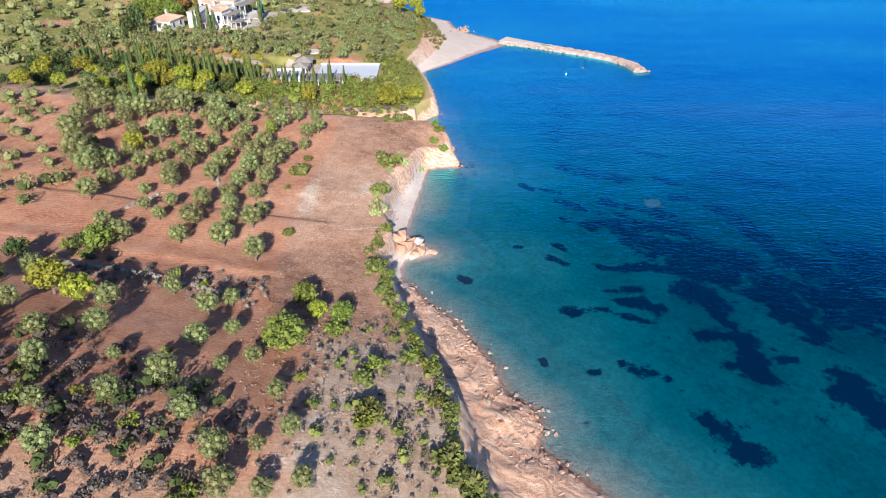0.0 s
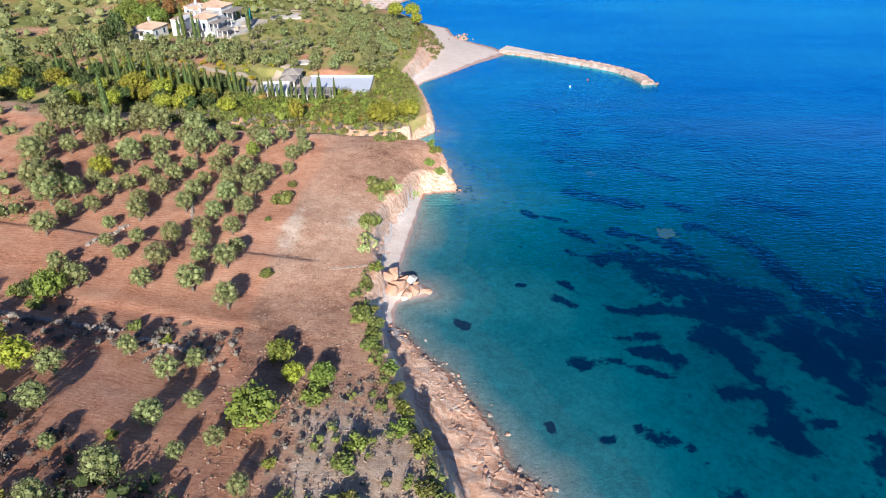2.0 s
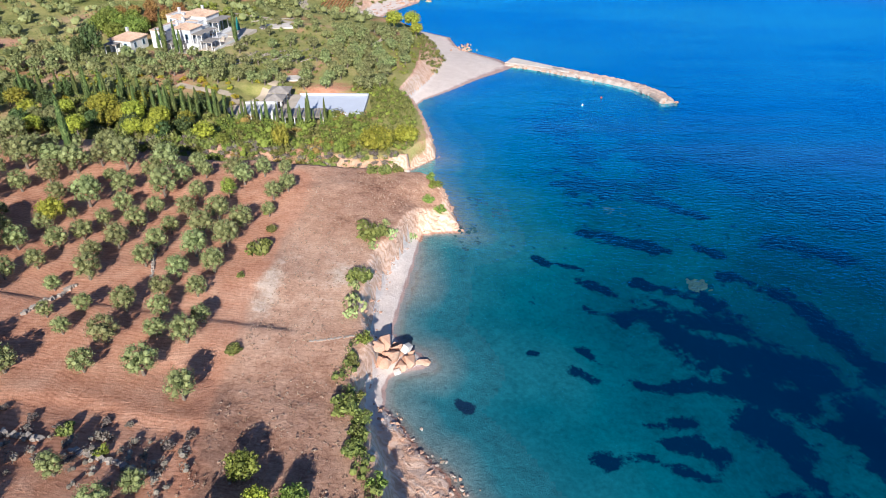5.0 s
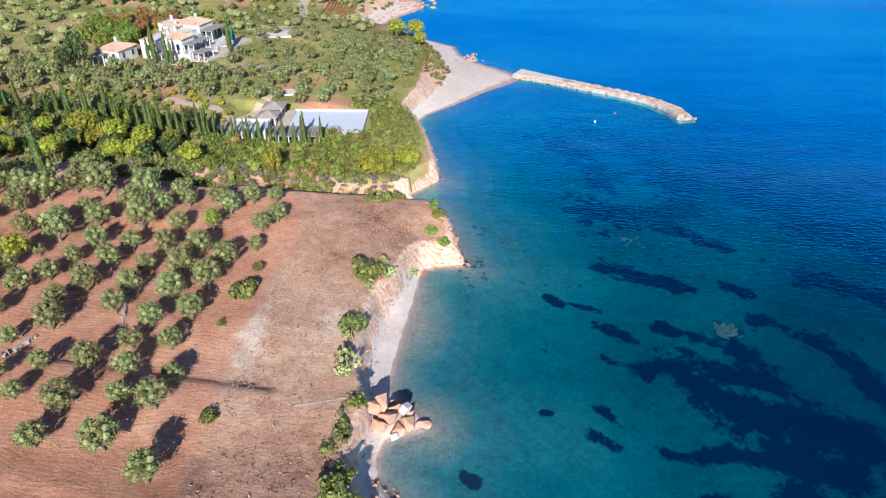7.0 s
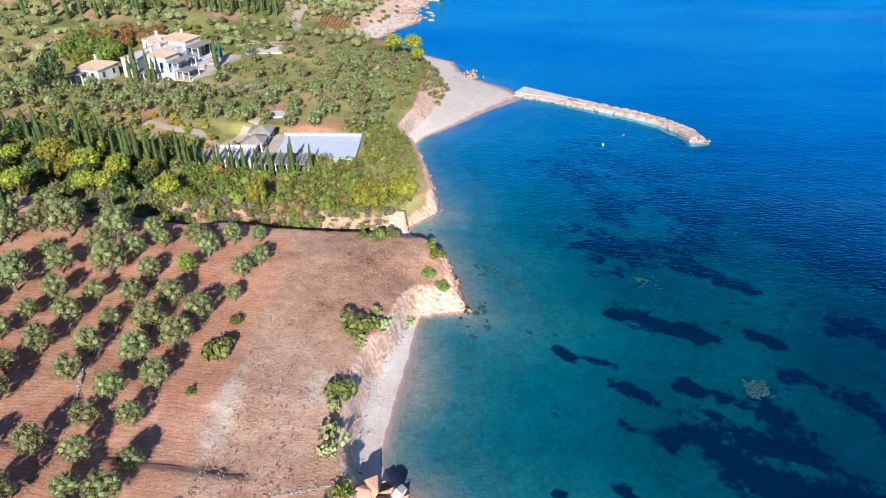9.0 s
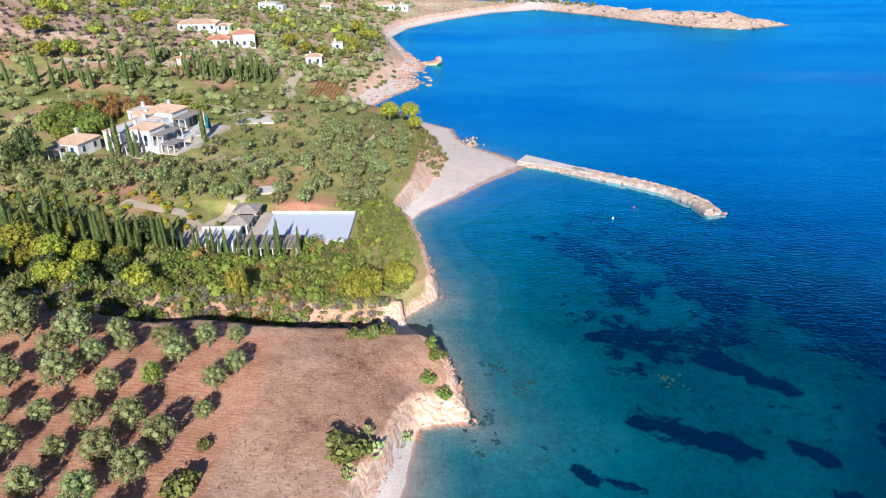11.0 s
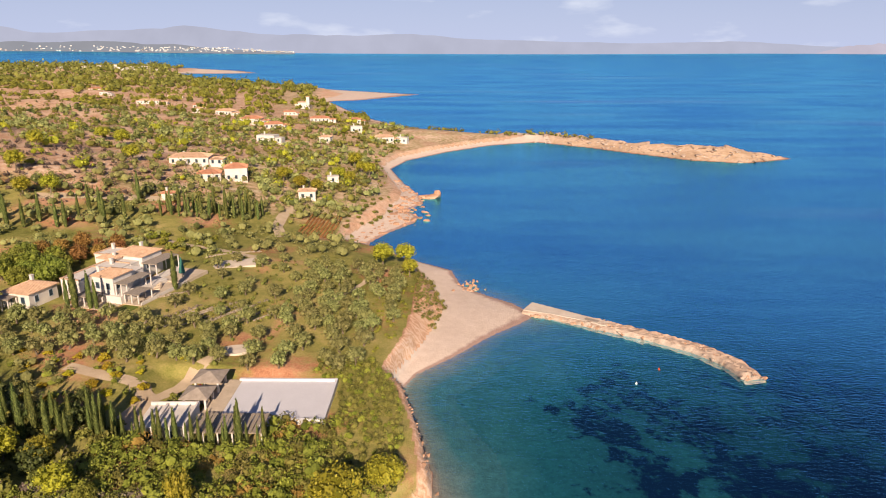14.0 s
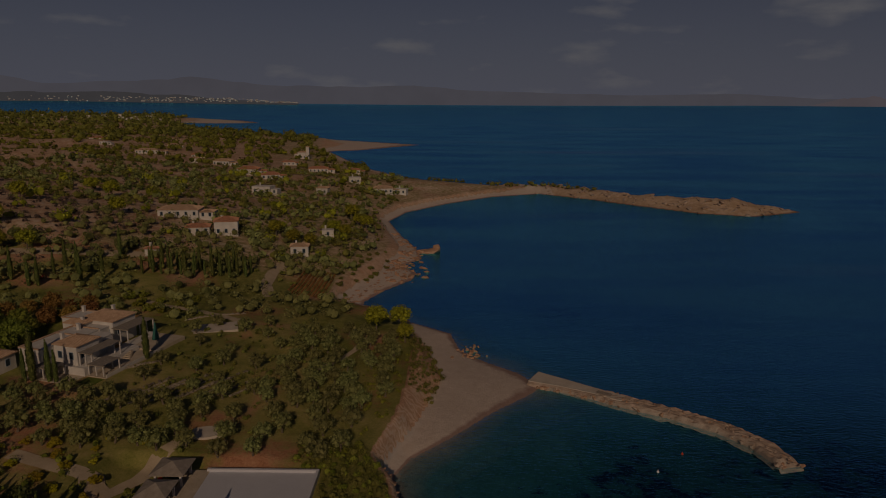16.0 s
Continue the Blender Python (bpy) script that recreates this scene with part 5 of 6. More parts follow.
def pergola(parent, x0, y0, x1, y1, z, base=0.0, mat=None, slats=9, posts=3, ax="x"):
    """Posts, beams and reed-covered slats."""
    mat = mat or REED
    for i in range(posts):
        for y in (y0, y1):
            px = x0 + (x1 - x0) * i / (posts - 1)
            part("post", boxes((px - 0.1, y - 0.1, base - 0.5, px + 0.1, y + 0.1, z)), PLASTER, parent)
    for y in (y0, y1):
        part("beam", boxes((x0 - 0.3, y - 0.09, z, x1 + 0.3, y + 0.09, z + 0.2)), TIMBER, parent)
    for i in range(slats):
        k = x0 + (x1 - x0) * (i + 0.5) / slats
        w = (x1 - x0) / slats * (0.4 if mat is TIMBER else 0.47)
        part("slat", boxes((k - w, y0 - 0.3, z + 0.2, k + w, y1 + 0.3, z + 0.27)), mat, parent)


# main villa: white blocks under tiled roofs on a platform above the olive groves
VZ = 9.5
annex = thing("guest_house", pose(-84.2, 216.8, VZ, 0, 0, -14), "white guest house with a terracotta hipped roof", "house")
block(annex, -3.2, -3.6, 3.2, 3.6, 3.0, openings="sew")
pergola(annex, -3.0, -6.0, 0.4, -4.0, 2.3, slats=8)
chimney(annex, -1.5, 2.2, 4.2)
villa = thing("villa", pose(-72, 224, VZ, 0, 0, -16), "large white villa with terracotta roofs and terraces", "house")
block(villa, -4.6, -7.4, 0.35, 1.2, 3.2, "flat", openings="sw", base=1.1)
block(villa, 0.4, -4.3, 5.7, 1.2, 3.6, "hip", rise=1.0, openings="se", base=1.0)
block(villa, -5.2, 1.25, 1.2, 6.0, 3.1, "flat", openings="w", base=1.0)
block(villa, 1.25, 1.25, 4.6, 6.0, 2.6, "flat", openings="e", base=1.0)
block(villa, -7.4, 6.05, -3.0, 8.6, 3.7, "hip", rise=0.7, openings="sw", base=1.0)
block(villa, -2.95, 6.05, 1.4, 8.6, 3.0, "flat", openings="", base=1.0)
block(villa, -5.6, 8.65, 2.3, 15.2, 4.0, "hip", rise=1.3, openings="sen", base=1.0)
block(villa, -11.6, 9.4, -5.65, 15.0, 3.2, "flat", openings="sw", base=1.0)
# tiled copings round the flat roofs
for x0, y0, x1, y1, z in ((-4.6, -7.4, 0.35, 1.2, 4.48), (-5.2, 1.25, 1.2, 6.0, 4.28), (-11.6, 9.4, -5.65, 15.0, 4.38)):
    for r in ((x0 - 0.15, y0 - 0.15, x1 + 0.15, y0 + 0.3), (x0 - 0.15, y1 - 0.3, x1 + 0.15, y1 + 0.1), (x0 - 0.15, y0 + 0.3, x0 + 0.3, y1 - 0.3)):
        part("coping", boxes((r[0], r[1], z, r[2], r[3], z + 0.22), bev=0.05), TILE, villa, "tiled coping of a flat roof")
for x, y, z in ((-1.6, 13.4, 6.2), (-10.4, 14.2, 4.9), (0.9, -2.6, 5.6), (-4.0, 7.4, 5.2), (-2.4, 4.6, 4.8)):
    chimney(villa, x, y, z)
pergola(villa, 6.0, -4.0, 8.8, 3.2, 3.3, base=0.8, slats=14, mat=REED)
pergola(villa, 2.7, 8.2, 6.3, 15.8, 3.7, base=0.6, slats=16, mat=REED)
pergola(villa, 0.6, -9.4, 5.0, -6.6, 1.9, slats=12, mat=REED)
pergola(villa, 9.3, -5.4, 12.6, -1.4, 1.9, slats=12, mat=REED)
part("terrace", boxes((0.4, -6.3, -2.2, 9.1, -4.35, 0.9), (5.75, -4.35, -2.2, 9.1, 8.0, 0.9), (4.65, 8.0, -2.2, 7.0, 16.4, 0.7), bev=0.04), PLASTER, villa, "white raised terrace")
part("courtyard", boxes((-1.0, -10.2, -2.2, 9.0, -6.35, 0.02), (9.15, -6.0, -2.2, 13.6, 9.0, 0.05), (7.05, 8.05, -2.2, 13.2, 17, 0.35), bev=0.04), PAVING, villa, "beige stone courtyard")
part("parapet", boxes((8.9, -6.3, 0.9, 9.1, -4.4, 1.5), (0.4, -6.3, 0.9, 8.85, -6.1, 1.5), (13.4, -5.8, 0.05, 13.6, 8.8, 0.6)), PLASTER, villa, "low white terrace wall")
for i in range(5):
    part("step", boxes((9.15, 3.0 + i * 0.5, 0.05, 10.9 - i * 0.3, 3.5 + i * 0.5, 0.2 + 0.16 * i)), PAVING, villa)
part("lawn", boxes((10.0, -9.6, -1.2, 13.4, -6.4, -0.02)), GRASS, villa, "small green lawn")
parasol = thing("parasol", pose(-58.6, 231.6, ground_z(-58.6, 231.6)), "tall closed green garden parasol", "parasol")
bm = bmesh.new()
bmesh.ops.create_cone(bm, segments=10, radius1=0.75, radius2=0.12, depth=3.6, cap_ends=True, matrix=Matrix.Translation((0, 0, 3.4)))
part("canopy", bm, CANVAS, parasol)
part("pole", boxes((-0.05, -0.05, 0, 0.05, 0.05, 5.4)), TIMBER, parasol)

# pool court
PZ = 6.35
court = thing("swimming_pool", pose(0, 0, PZ), "large white pool court with a raised rim", "pool")
part("basin_floor", boxes((-32.6, 176.5, -2.5, -16.9, 188.6, 0.05)), POOLWHITE, court)
for r in ((-33.0, 188.6, -2.5, -16.5, 189.05, 0.45), (-16.9, 176.1, -2.5, -16.5, 188.6, 0.45), (-24.6, 176.1, -2.5, -16.9, 176.5, 0.45)):
    part("rim", boxes(r, bev=0.03), POOLWHITE, court)
part("deck", boxes((-36.0, 178.2, -2.2, -32.6, 189.0, 0.1), bev=0.02), PAVING, court, "beige paved pool deck")
part("step", boxes((-25.4, 176.5, 0.05, -21.4, 178.2, 0.45), bev=0.03), POOLWHITE, court, "raised white platform")
part("deck", boxes((-32.6, 174.9, -2.2, -24.6, 176.5, 0.08)), POOLWHITE, court)
bath = thing("pool_house", pose(-39, 174.4, 5.4, 0, 0, 2), "flat-roofed white pool house", "house")
block(bath, -3.6, -3.2, 3.4, 3.1, 2.7, "flat", openings="sw")
for i in range(4):
    part("column", boxes((-3.3 + i * 2.0, -3.7, -0.6, -3.0 + i * 2.0, -3.4, 2.7)), PLASTER, bath)
part("roof_edge", boxes((-3.7, 2.9, 2.88, 3.5, 3.2, 3.35), (3.2, -3.2, 2.88, 3.5, 2.9, 3.35), (-1.3, -1.0, 2.88, -0.9, 2.9, 3.3)), PLASTER, bath)
arbor = thing("pergola", pose(-29.6, 172.9, 5.4), "long timber pergola beside the pool", "pergola")
pergola(arbor, -5.2, -2.4, 5.2, 2.4, 2.35, slats=15, posts=6, mat=TIMBER)
for x, y, s in ((-37.0, 180.8, 1.9), (-37.0, 186.4, 2.1)):
    k = thing("garden_pavilion", pose(x, y, 6.4), "small garden pavilion with a grey-brown pyramid roof", "pavilion", "pavilions")
    for dx in (-1, 1):
        for dy in (-1, 1):
            part("post", boxes((dx * s * 0.85 - 0.15, dy * s * 0.85 - 0.15, -0.8, dx * s * 0.85 + 0.15, dy * s * 0.85 + 0.15, 2.0)), PLASTER, k)
    part("roof", hip(-s, -s, s, s, 2.1, 0.9)[0], SLATE, k, "weathered pyramid roof")
    part("bench", boxes((-s * 0.7, s * 0.5, -0.4, s * 0.7, s * 0.8, 0.45)), TIMBER, k)


def small_house(x, y, w, d, h, rot, tile, label, rise=None, roof="hip", wing=True):
    z = ground_z(x, y)
    t = thing("house", pose(x, y, z, 0, 0, rot), label, "house", "village houses")
    block(t, -w / 2, -d / 2, w / 2, d / 2, h, roof, tile, rise, "se")
    if wing:
        block(t, w / 2 + 0.05, -d * 0.35, w * 0.85, d * 0.4, h * 0.65, "hip" if roof == "hip" else "flat", tile, 0.5, "s")
    chimney(t, -w * 0.2, d * 0.1, h + 0.9)
    return t


house = small_house(-100, 352, 15, 8, 3.0, 4, TILE, "long white country house with a tiled roof", 1.4)
house = small_house(-77.5, 336, 8, 7, 5.0, 14, TILE_RED, "two-storey white house with a red tiled roof", 1.4, "hip", False)
house = small_house(-85.5, 330, 8, 6, 2.6, 14, TILE_RED, "low white wing with a red tiled roof", 1.0, "hip", False)
house = small_house(-49, 325, 6, 4.5, 3.2, 8, TILE, "small white cottage with a terracotta roof", 0.8, "hip", False)
house = small_house(-88, 299, 4, 3, 2.2, 0, TILE_RED, "small white shed with a red roof", 0.5, "hip", False)
house = small_house(-45, 357, 4.5, 4, 2.6, 10, TILE, "small white flat-roofed hut", 0.5, "flat", False)
for x, y, w in [(-432, 932, 16.0), (-367, 824, 9.7), (-276, 721, 20), (-295, 827, 12.1), (-225, 709, 11.1), (-199, 633, 7), (-165, 599, 13.6), (-124, 522, 13.3), (-107, 509, 11.0), (-95, 449, 10.0),
                (-141, 752, 11), (-130, 653, 9.8), (-94, 595, 14), (-57, 520, 7.3), (-69, 604, 8.8), (-37, 495, 11), (-26, 497, 6.9), (-68, 472, 6.6)]:
    small_house(x, y, w, min(w * 0.7, 8), rng.uniform(2.6, 3.8), rng.uniform(-20, 20), TILE if rng.rand() < 0.6 else TILE_RED, "white village house with a tiled roof among trees", None,
                "hip" if rng.rand() < 0.75 else "flat", w > 8)
tower = thing("chapel", pose(-138, 742, ground_z(-138, 742)), "white chapel with a small tower", "church")
block(tower, -4, -3, 4, 3, 6, "hip", TILE, 1.2, "s")
block(tower, 4.05, -1.6, 7, 1.6, 11, "hip", TILE, 0.8, "s")


# ---- garden and hillside plants ----
def inside(x, y):
    return sample(DC, x, y) > 1.2


def free(x, y):
    """Not on a building, the pool court or a path."""
    if -46.5 < x < -15.5 and 169.5 < y < 190.5:
        return False
    if -90 < x < -55 and 208 < y < 244:
        return False
    return inside(x, y)


# ---- thickets: too many plants to count ----
def woods(name, mat, label, spots, size, seed, cards=18, leaf=0.3):
    r = np.random.RandomState(seed)
    verts, faces, k = [], [], 0
    sx, sy = np.array([p[0] for p in spots]), np.array([p[1] for p in spots])
    sz = land(sx, sy)[0]
    for x, y, z in zip(sx, sy, sz):
        s = size * r.uniform(0.6, 1.35) * (1 + max(0, y - 500) / 1500)
        for c in range(2):
            ox, oy = r.normal(size=2) * s * 0.45
            v, f = lump(r, (x + ox, y + oy, z + s * 0.7), s * 0.68, 0.9)
            verts.append(v)
            faces += [[i + k for i in t] for t in f]
            k += len(v)
        q = fan(r, (x, y, z + s * 0.75), s * 1.15, cards, s * leaf, 0.85)
        verts.append(q.reshape(-1, 3))
        faces += [[k + 4 * i, k + 4 * i + 1, k + 4 * i + 2, k + 4 * i + 3] for i in range(cards)]
        k += 4 * cards
    ob = part(name, mesh_of(name, np.concatenate(verts), faces), mat)
    return tagged(ob, label, "thicket", kind="stuff")


def thicket(n, x0, x1, y0, y1, gap, test=None):
    """Places for the plants of a thicket, never closer than gap."""
    done = []
    for _ in range(n * 6):
        x, y = rng.uniform(x0, x1), rng.uniform(y0, y1)
        if (test and not test(x, y)) or any((x - a) ** 2 + (y - b) ** 2 < gap * gap for a, b in done):
            continue
        done.append((x, y))
        if len(done) >= n:
            break
    return done


# hedge belt between the gully and the pool
hedge_at = thicket(250, -46, -15, 152.6, 168.8, 1.3, lambda x, y: free(x, y) and (y > 155.5 or (-39 < x < -23))) + thicket(26, -24, -14, 169, 175.6, 1.4)
woods("hedge", GREEN, "dense green hedge between the gully and the pool", hedge_at[::2], 1.1, 11, 135, 0.14)
woods("hedge", SHRUB, "dense olive-green hedge between the gully and the pool", hedge_at[1::4], 1.1, 31, 135, 0.14)
woods("hedge", LIME, "yellowish bushes within the garden hedge", hedge_at[3::8], 1.0, 32, 135, 0.14)
woods("hedge", RUST, "brown autumn bushes within the garden hedge", hedge_at[7::8], 0.9, 33, 135, 0.14)
scatter(bushes, -80, -44, 152, 176, 2.6, 1.2, 1.9, 70, free)
scatter(dark_trees, -100, -48, 154, 178, 5.5, 0.7, 1.1, 30, free)
scatter(pines, -100, -62, 150, 172, 6.5, 0.7, 1.0, 18, free)
woods("low_scrub", SHRUB, "low olive-green scrub on the pool headland", thicket(120, -21, -5, 160, 197, 1.3, free), 0.75, 12, 60, 0.16)
woods("low_scrub", LIME, "low yellow-green scrub on the pool headland", thicket(90, -21, -5, 160, 197, 1.6, free), 0.65, 13, 60, 0.16)
scatter(bushes, -58, -9, 149, 156.5, 2.0, 0.6, 1.1, 46)
scatter(garden_olives, -78, -50, 144, 149, 4.4, 0.7, 0.95, 7)
scatter(dry_bushes, -56, -8, 150, 157.5, 1.5, 0.8, 1.4, 80)
scatter(green_bushes, -60, -40, 148.5, 156, 3.0, 0.7, 1.1, 14)
woods("bank_scrub", SHRUB, "low green scrub on the bank of the gully", thicket(110, -44, -8, 151.6, 158, 1.0, lambda x, y: math.sin(x * 0.9) + 0.2 * y < 31.6), 0.62, 71, 70, 0.16)
woods("bank_scrub", GREYTWIG, "dry grey-brown scrub on the bank of the gully", thicket(120, -60, -8, 150.8, 157, 1.0), 0.55, 72, 60, 0.17)
# cypress rows
for i in range(26):
    plant(cypresses, -48 + i * 0.95 + rng.uniform(-0.45, 0.45), 169.6 + 0.03 * i + rng.uniform(-0.6, 0.4), rng.uniform(0.32, 0.72), 1.2)
for i in range(26):
    plant(cypresses, -73 + i * 1.1, 168.5 + rng.uniform(-1.6, 1.6) + (i % 3) * 1.4, rng.uniform(0.55, 0.85))
for i in range(14):
    plant(cypresses, -92 + i * 2.0, 176 + rng.uniform(-2.5, 2.5), rng.uniform(0.6, 0.9))
for x, y, s in [(-57.6, 224.8, 1.05), (-74.6, 212.9, 0.75), (-73.2, 213.1, 1.2), (-70.1, 213.0, 0.9), (-68.8, 212.8, 0.75), (-95.2, 293.0, 1.0)]:
    plant(cypresses, x, y, s)
for x, y in [(-117.5, 262.3), (-113.7, 263.4), (-112.3, 268.7), (-105.8, 265.4), (-103.6, 265.7), (-105.1, 275.6), (-103.5, 278.7), (-99.8, 277.8), (-96, 272), (-92, 276), (-122, 268), (-126, 262)]:
    plant(cypresses, x, y, rng.uniform(0.75, 1.1))
for i in range(26):
    plant(cypresses, -84 + (i % 13) * 2.2 + rng.uniform(-0.5, 0.5), 283 + (i // 13) * 5 + (i % 13) * 0.7 + rng.uniform(-1, 1), rng.uniform(0.6, 0.95))
# olives of the garden
scatter(garden_olives, -104, -38, 191.5, 209, 3.4, 0.8, 1.05, 130, free)
woods("olive_grove", OLIVE, "grey-green olives at the far side of the orchard", thicket(90, -118, -62, 92, 148, 4.3, lambda x, y: x + 0.5 * (y - 92) < -56 and all((x - a) ** 2 + (y - b) ** 2 > 20 for a, b in near)), 1.5, 63, 240, 0.1)
woods("olive_grove", OLIVE, "grey-green olives on the slope west of the villa", thicket(170, -190, -100, 150, 250, 4.6, inside), 1.9, 21, 60, 0.15)
scatter(garden_olives, -34, -13, 192, 205, 3.8, 0.8, 1.1, 14, free)
scatter(garden_olives, -31, -9, 208, 248, 3.0, 0.85, 1.05, 110, lambda x, y: free(x, y) and not (-20.5 < x + (y - 240) * 0.35 + 2 < -16))
scatter(garden_olives, -55, -31, 210, 250, 5.0, 0.7, 1.0, 18, free)
woods("olive_grove", OLIVE, "grey-green olive grove above the bay", thicket(34, -60, -24, 255, 284, 4.6, free), 1.7, 16, 90, 0.13)
woods("olive_grove", OLIVE, "grey-green olive grove behind the villa", thicket(190, -190, -58, 246, 300, 4.2, free), 1.9, 17, 80, 0.13)
woods("olive_grove", OLIVE, "grey-green olive grove below the country houses", thicket(140, -130, -30, 300, 345, 4.3, free), 1.8, 18, 70, 0.14)
scatter(citrus, -90, -44, 176, 195, 3.2, 0.6, 0.95, 40, free)
woods("olive_grove", OLIVE, "grey-green olives among the garden beds", thicket(34, -120, -60, 176, 196, 4.6, free), 1.6, 64, 200, 0.1)
woods("garden_shrubs", GREEN, "clipped green garden shrubs in beds", thicket(70, -120, -48, 176, 194, 2.6, free), 0.8, 14, 60, 0.16)
woods("garden_shrubs", SHRUB, "small dark green garden shrubs", thicket(90, -60, -24, 204, 250, 3.0, free), 0.55, 15, 50, 0.18)
scatter(lime_bushes, -82, -62, 254, 266, 3.0, 1.0, 1.5, 20, free)
scatter(small_trees, -99, -86, 223, 240, 3.6, 1.1, 1.5, 12, lambda x, y: True)
for x, y in [(-88, 243), (-84, 245), (-80, 247), (-90, 249), (-86, 249), (-94, 246), (-82, 250), (-97, 243)]:
    plant(rust_trees, x, y, rng.uniform(0.8, 1.1))
plant(dark_trees, -88.5, 205.5, 1.2, 1.7)
plant(dark_trees, -91, 203.5, 1.0, 1.5)
woods("edge_scrub", LIME, "low yellow-green scrub along the bluff above the beach", thicket(80, -15, -6.5, 195, 250, 1.3, inside), 0.5, 26, 60, 0.17)
woods("slope_scrub", SHRUB, "dense green scrub on the slope behind the beach", thicket(90, -6, 3.4, 222, 252, 1.0, lambda x, y: 1.3 < ground_z(x, y) < 5.2), 0.6, 22, 70, 0.17)
scatter(bushes, -33, -12, 285, 350, 3.5, 0.7, 1.2, 30, lambda x, y: ground_z(x, y) > 1.5)
for x, y in [(-127.6, 287.0), (-120.9, 289.9), (-140.1, 304.9), (-155.5, 393.3), (-141.6, 382.6), (-117.5, 339.0), (-155.0, 342.3), (-43.2, 361.3), (-38.2, 358.3), (-37.6, 388.8), (-33.3, 384.7),
             (-42.2, 403.8), (-53.7, 335.6), (-47.2, 334.5), (-61.9, 343.7)]:
    plant(pines, x, y, rng.uniform(1.0, 1.4))
red_bush = bush_of(260, "bougainvillea", REDLEAF, "small red flowering bougainvillea bush", "bush")
red_bush.matrix_basis = pose(-106, 271, ground_z(-106, 271))
red_bush2 = bush_of(261, "bougainvillea", REDLEAF, "red flowering climber on the pavilion", "bush", 0.9, 1.6)
red_bush2.matrix_basis = pose(-38.5, 184.2, 6.3)
# scrub of the southern slope
woods("dry_scrub", HEATH, "dark grey-brown thorny scrub on the southern slope", thicket(190, -56, -17, 36, 62, 1.3, lambda x, y: y + 0.6 * x < 40), 0.62, 23, 80, 0.16)
woods("dark_scrub", DARKLEAF, "dark green scrub on the southern slope", thicket(70, -60, -18, 36, 64, 1.9, lambda x, y: y + 0.6 * x < 40), 0.85, 24, 90, 0.15)
woods("dry_scrub", GREYTWIG, "dry scrub along the old terrace edge", thicket(60, -50, -22, 72, 79, 1.2), 0.45, 25, 60, 0.18)
cliff_line = []
for (ax, ay), (bx, by) in zip(EDGE_SOUTH[2:12], EDGE_SOUTH[3:13]):
    k = max(1, int(math.hypot(bx - ax, by - ay) / 1.1))
    cliff_line += [(ax + (bx - ax) * i / k + rng.uniform(-0.7, 0.3), ay + (by - ay) * i / k) for i in range(k)]
scatter(dry_bushes, -62, -19, 36, 60, 2.2, 0.6, 1.2, 70, lambda x, y: y + 0.6 * x < 36)
scatter(bushes, -62, -22, 34, 60, 3.2, 0.6, 1.0, 26, lambda x, y: y + 0.6 * x < 34)
woods("dry_scrub", GREYTWIG, "low grey thorny scrub on pale stony ground", thicket(150, -15, 3, 42, 74, 1.1, inside), 0.33, 19, 60, 0.2)
woods("low_scrub", SHRUB, "low green scrub along the cliff edge", thicket(34, -12, 1, 44, 72, 1.8, inside) + [(x - 0.8, y) for x, y in cliff_line], 0.62, 20, 80, 0.17)
scatter(dark_trees, -66, -48, 66, 84, 6, 0.6, 0.8, 7)
scatter(olives, -70, -46, 44, 70, 6.0, 0.7, 0.9, 9)
scatter(dry_bushes, -47, -22, 74, 82, 2.0, 0.5, 0.9, 22)


def spots(n, seed, x0, x1, y0, y1, cover, clump):
    """Places on land for far plants, gathered in thickets."""
    r = np.random.RandomState(seed)
    x, y = r.uniform(x0, x1, n), r.uniform(y0, y1, n)
    ok = (signed(x, y, EDGE) > 2) & (ripple(x, y, clump, seed) > cover) & (x > -0.75 * y - 60)
    for hx, hy, hw in ((-100, 352, 10), (-80, 334, 9), (-49, 325, 5), (-88, 299, 3)):
        ok &= (np.abs(x - hx) > hw) | (y > hy + 5) | (y < hy - 12)
    ok &= ~((x < -98) & (y > 284) & (y < 362))
    return list(zip(x[ok], y[ok]))


def heathy(x, y):
    return x < -96 and 284 < y < 345 + 0.2 * (-96 - x)


woods("heath", HEATH, "dark grey-brown heath on the dry slope", thicket(420, -230, -98, 284, 372, 2.3, heathy), 0.9, 61, 40, 0.2)
woods("heath", SHRUB, "dark green cushions among the heath", thicket(90, -230, -98, 284, 372, 4.5, heathy), 1.1, 62, 50, 0.18)
woods("far_olives", OLIVE, "far grey-green olive groves on the hillside", spots(1300, 41, -420, -20, 300, 560, -0.3, 50), 1.9, 1, 30, 0.22)
woods("far_carobs", SHRUB, "far dark green trees on the hillside", spots(700, 47, -420, -20, 300, 560, -0.2, 50), 2.0, 9, 30, 0.22)
woods("far_scrub", SHRUB, "far dark green scrub on the hillside", spots(2600, 42, -420, -20, 290, 620, -0.1, 40), 1.2, 2)
woods("far_pines", PINE, "far yellow-green pines on the coastal slope", spots(140, 43, -360, -30, 370, 800, 0.25, 60), 2.6, 3)
woods("far_dark_scrub", DARKLEAF, "far dark maquis on the slope", spots(900, 44, -400, -90, 285, 520, 0.3, 60), 1.5, 4)
woods("far_wood", GREEN, "distant green woodland behind the village", spots(2400, 45, -1200, -60, 560, 1300, -0.6, 90), 3.0, 5)
woods("far_wood", SHRUB, "distant dark woodland along the coast", spots(1800, 46, -1600, -120, 900, 2300, -0.5, 140), 4.5, 6)
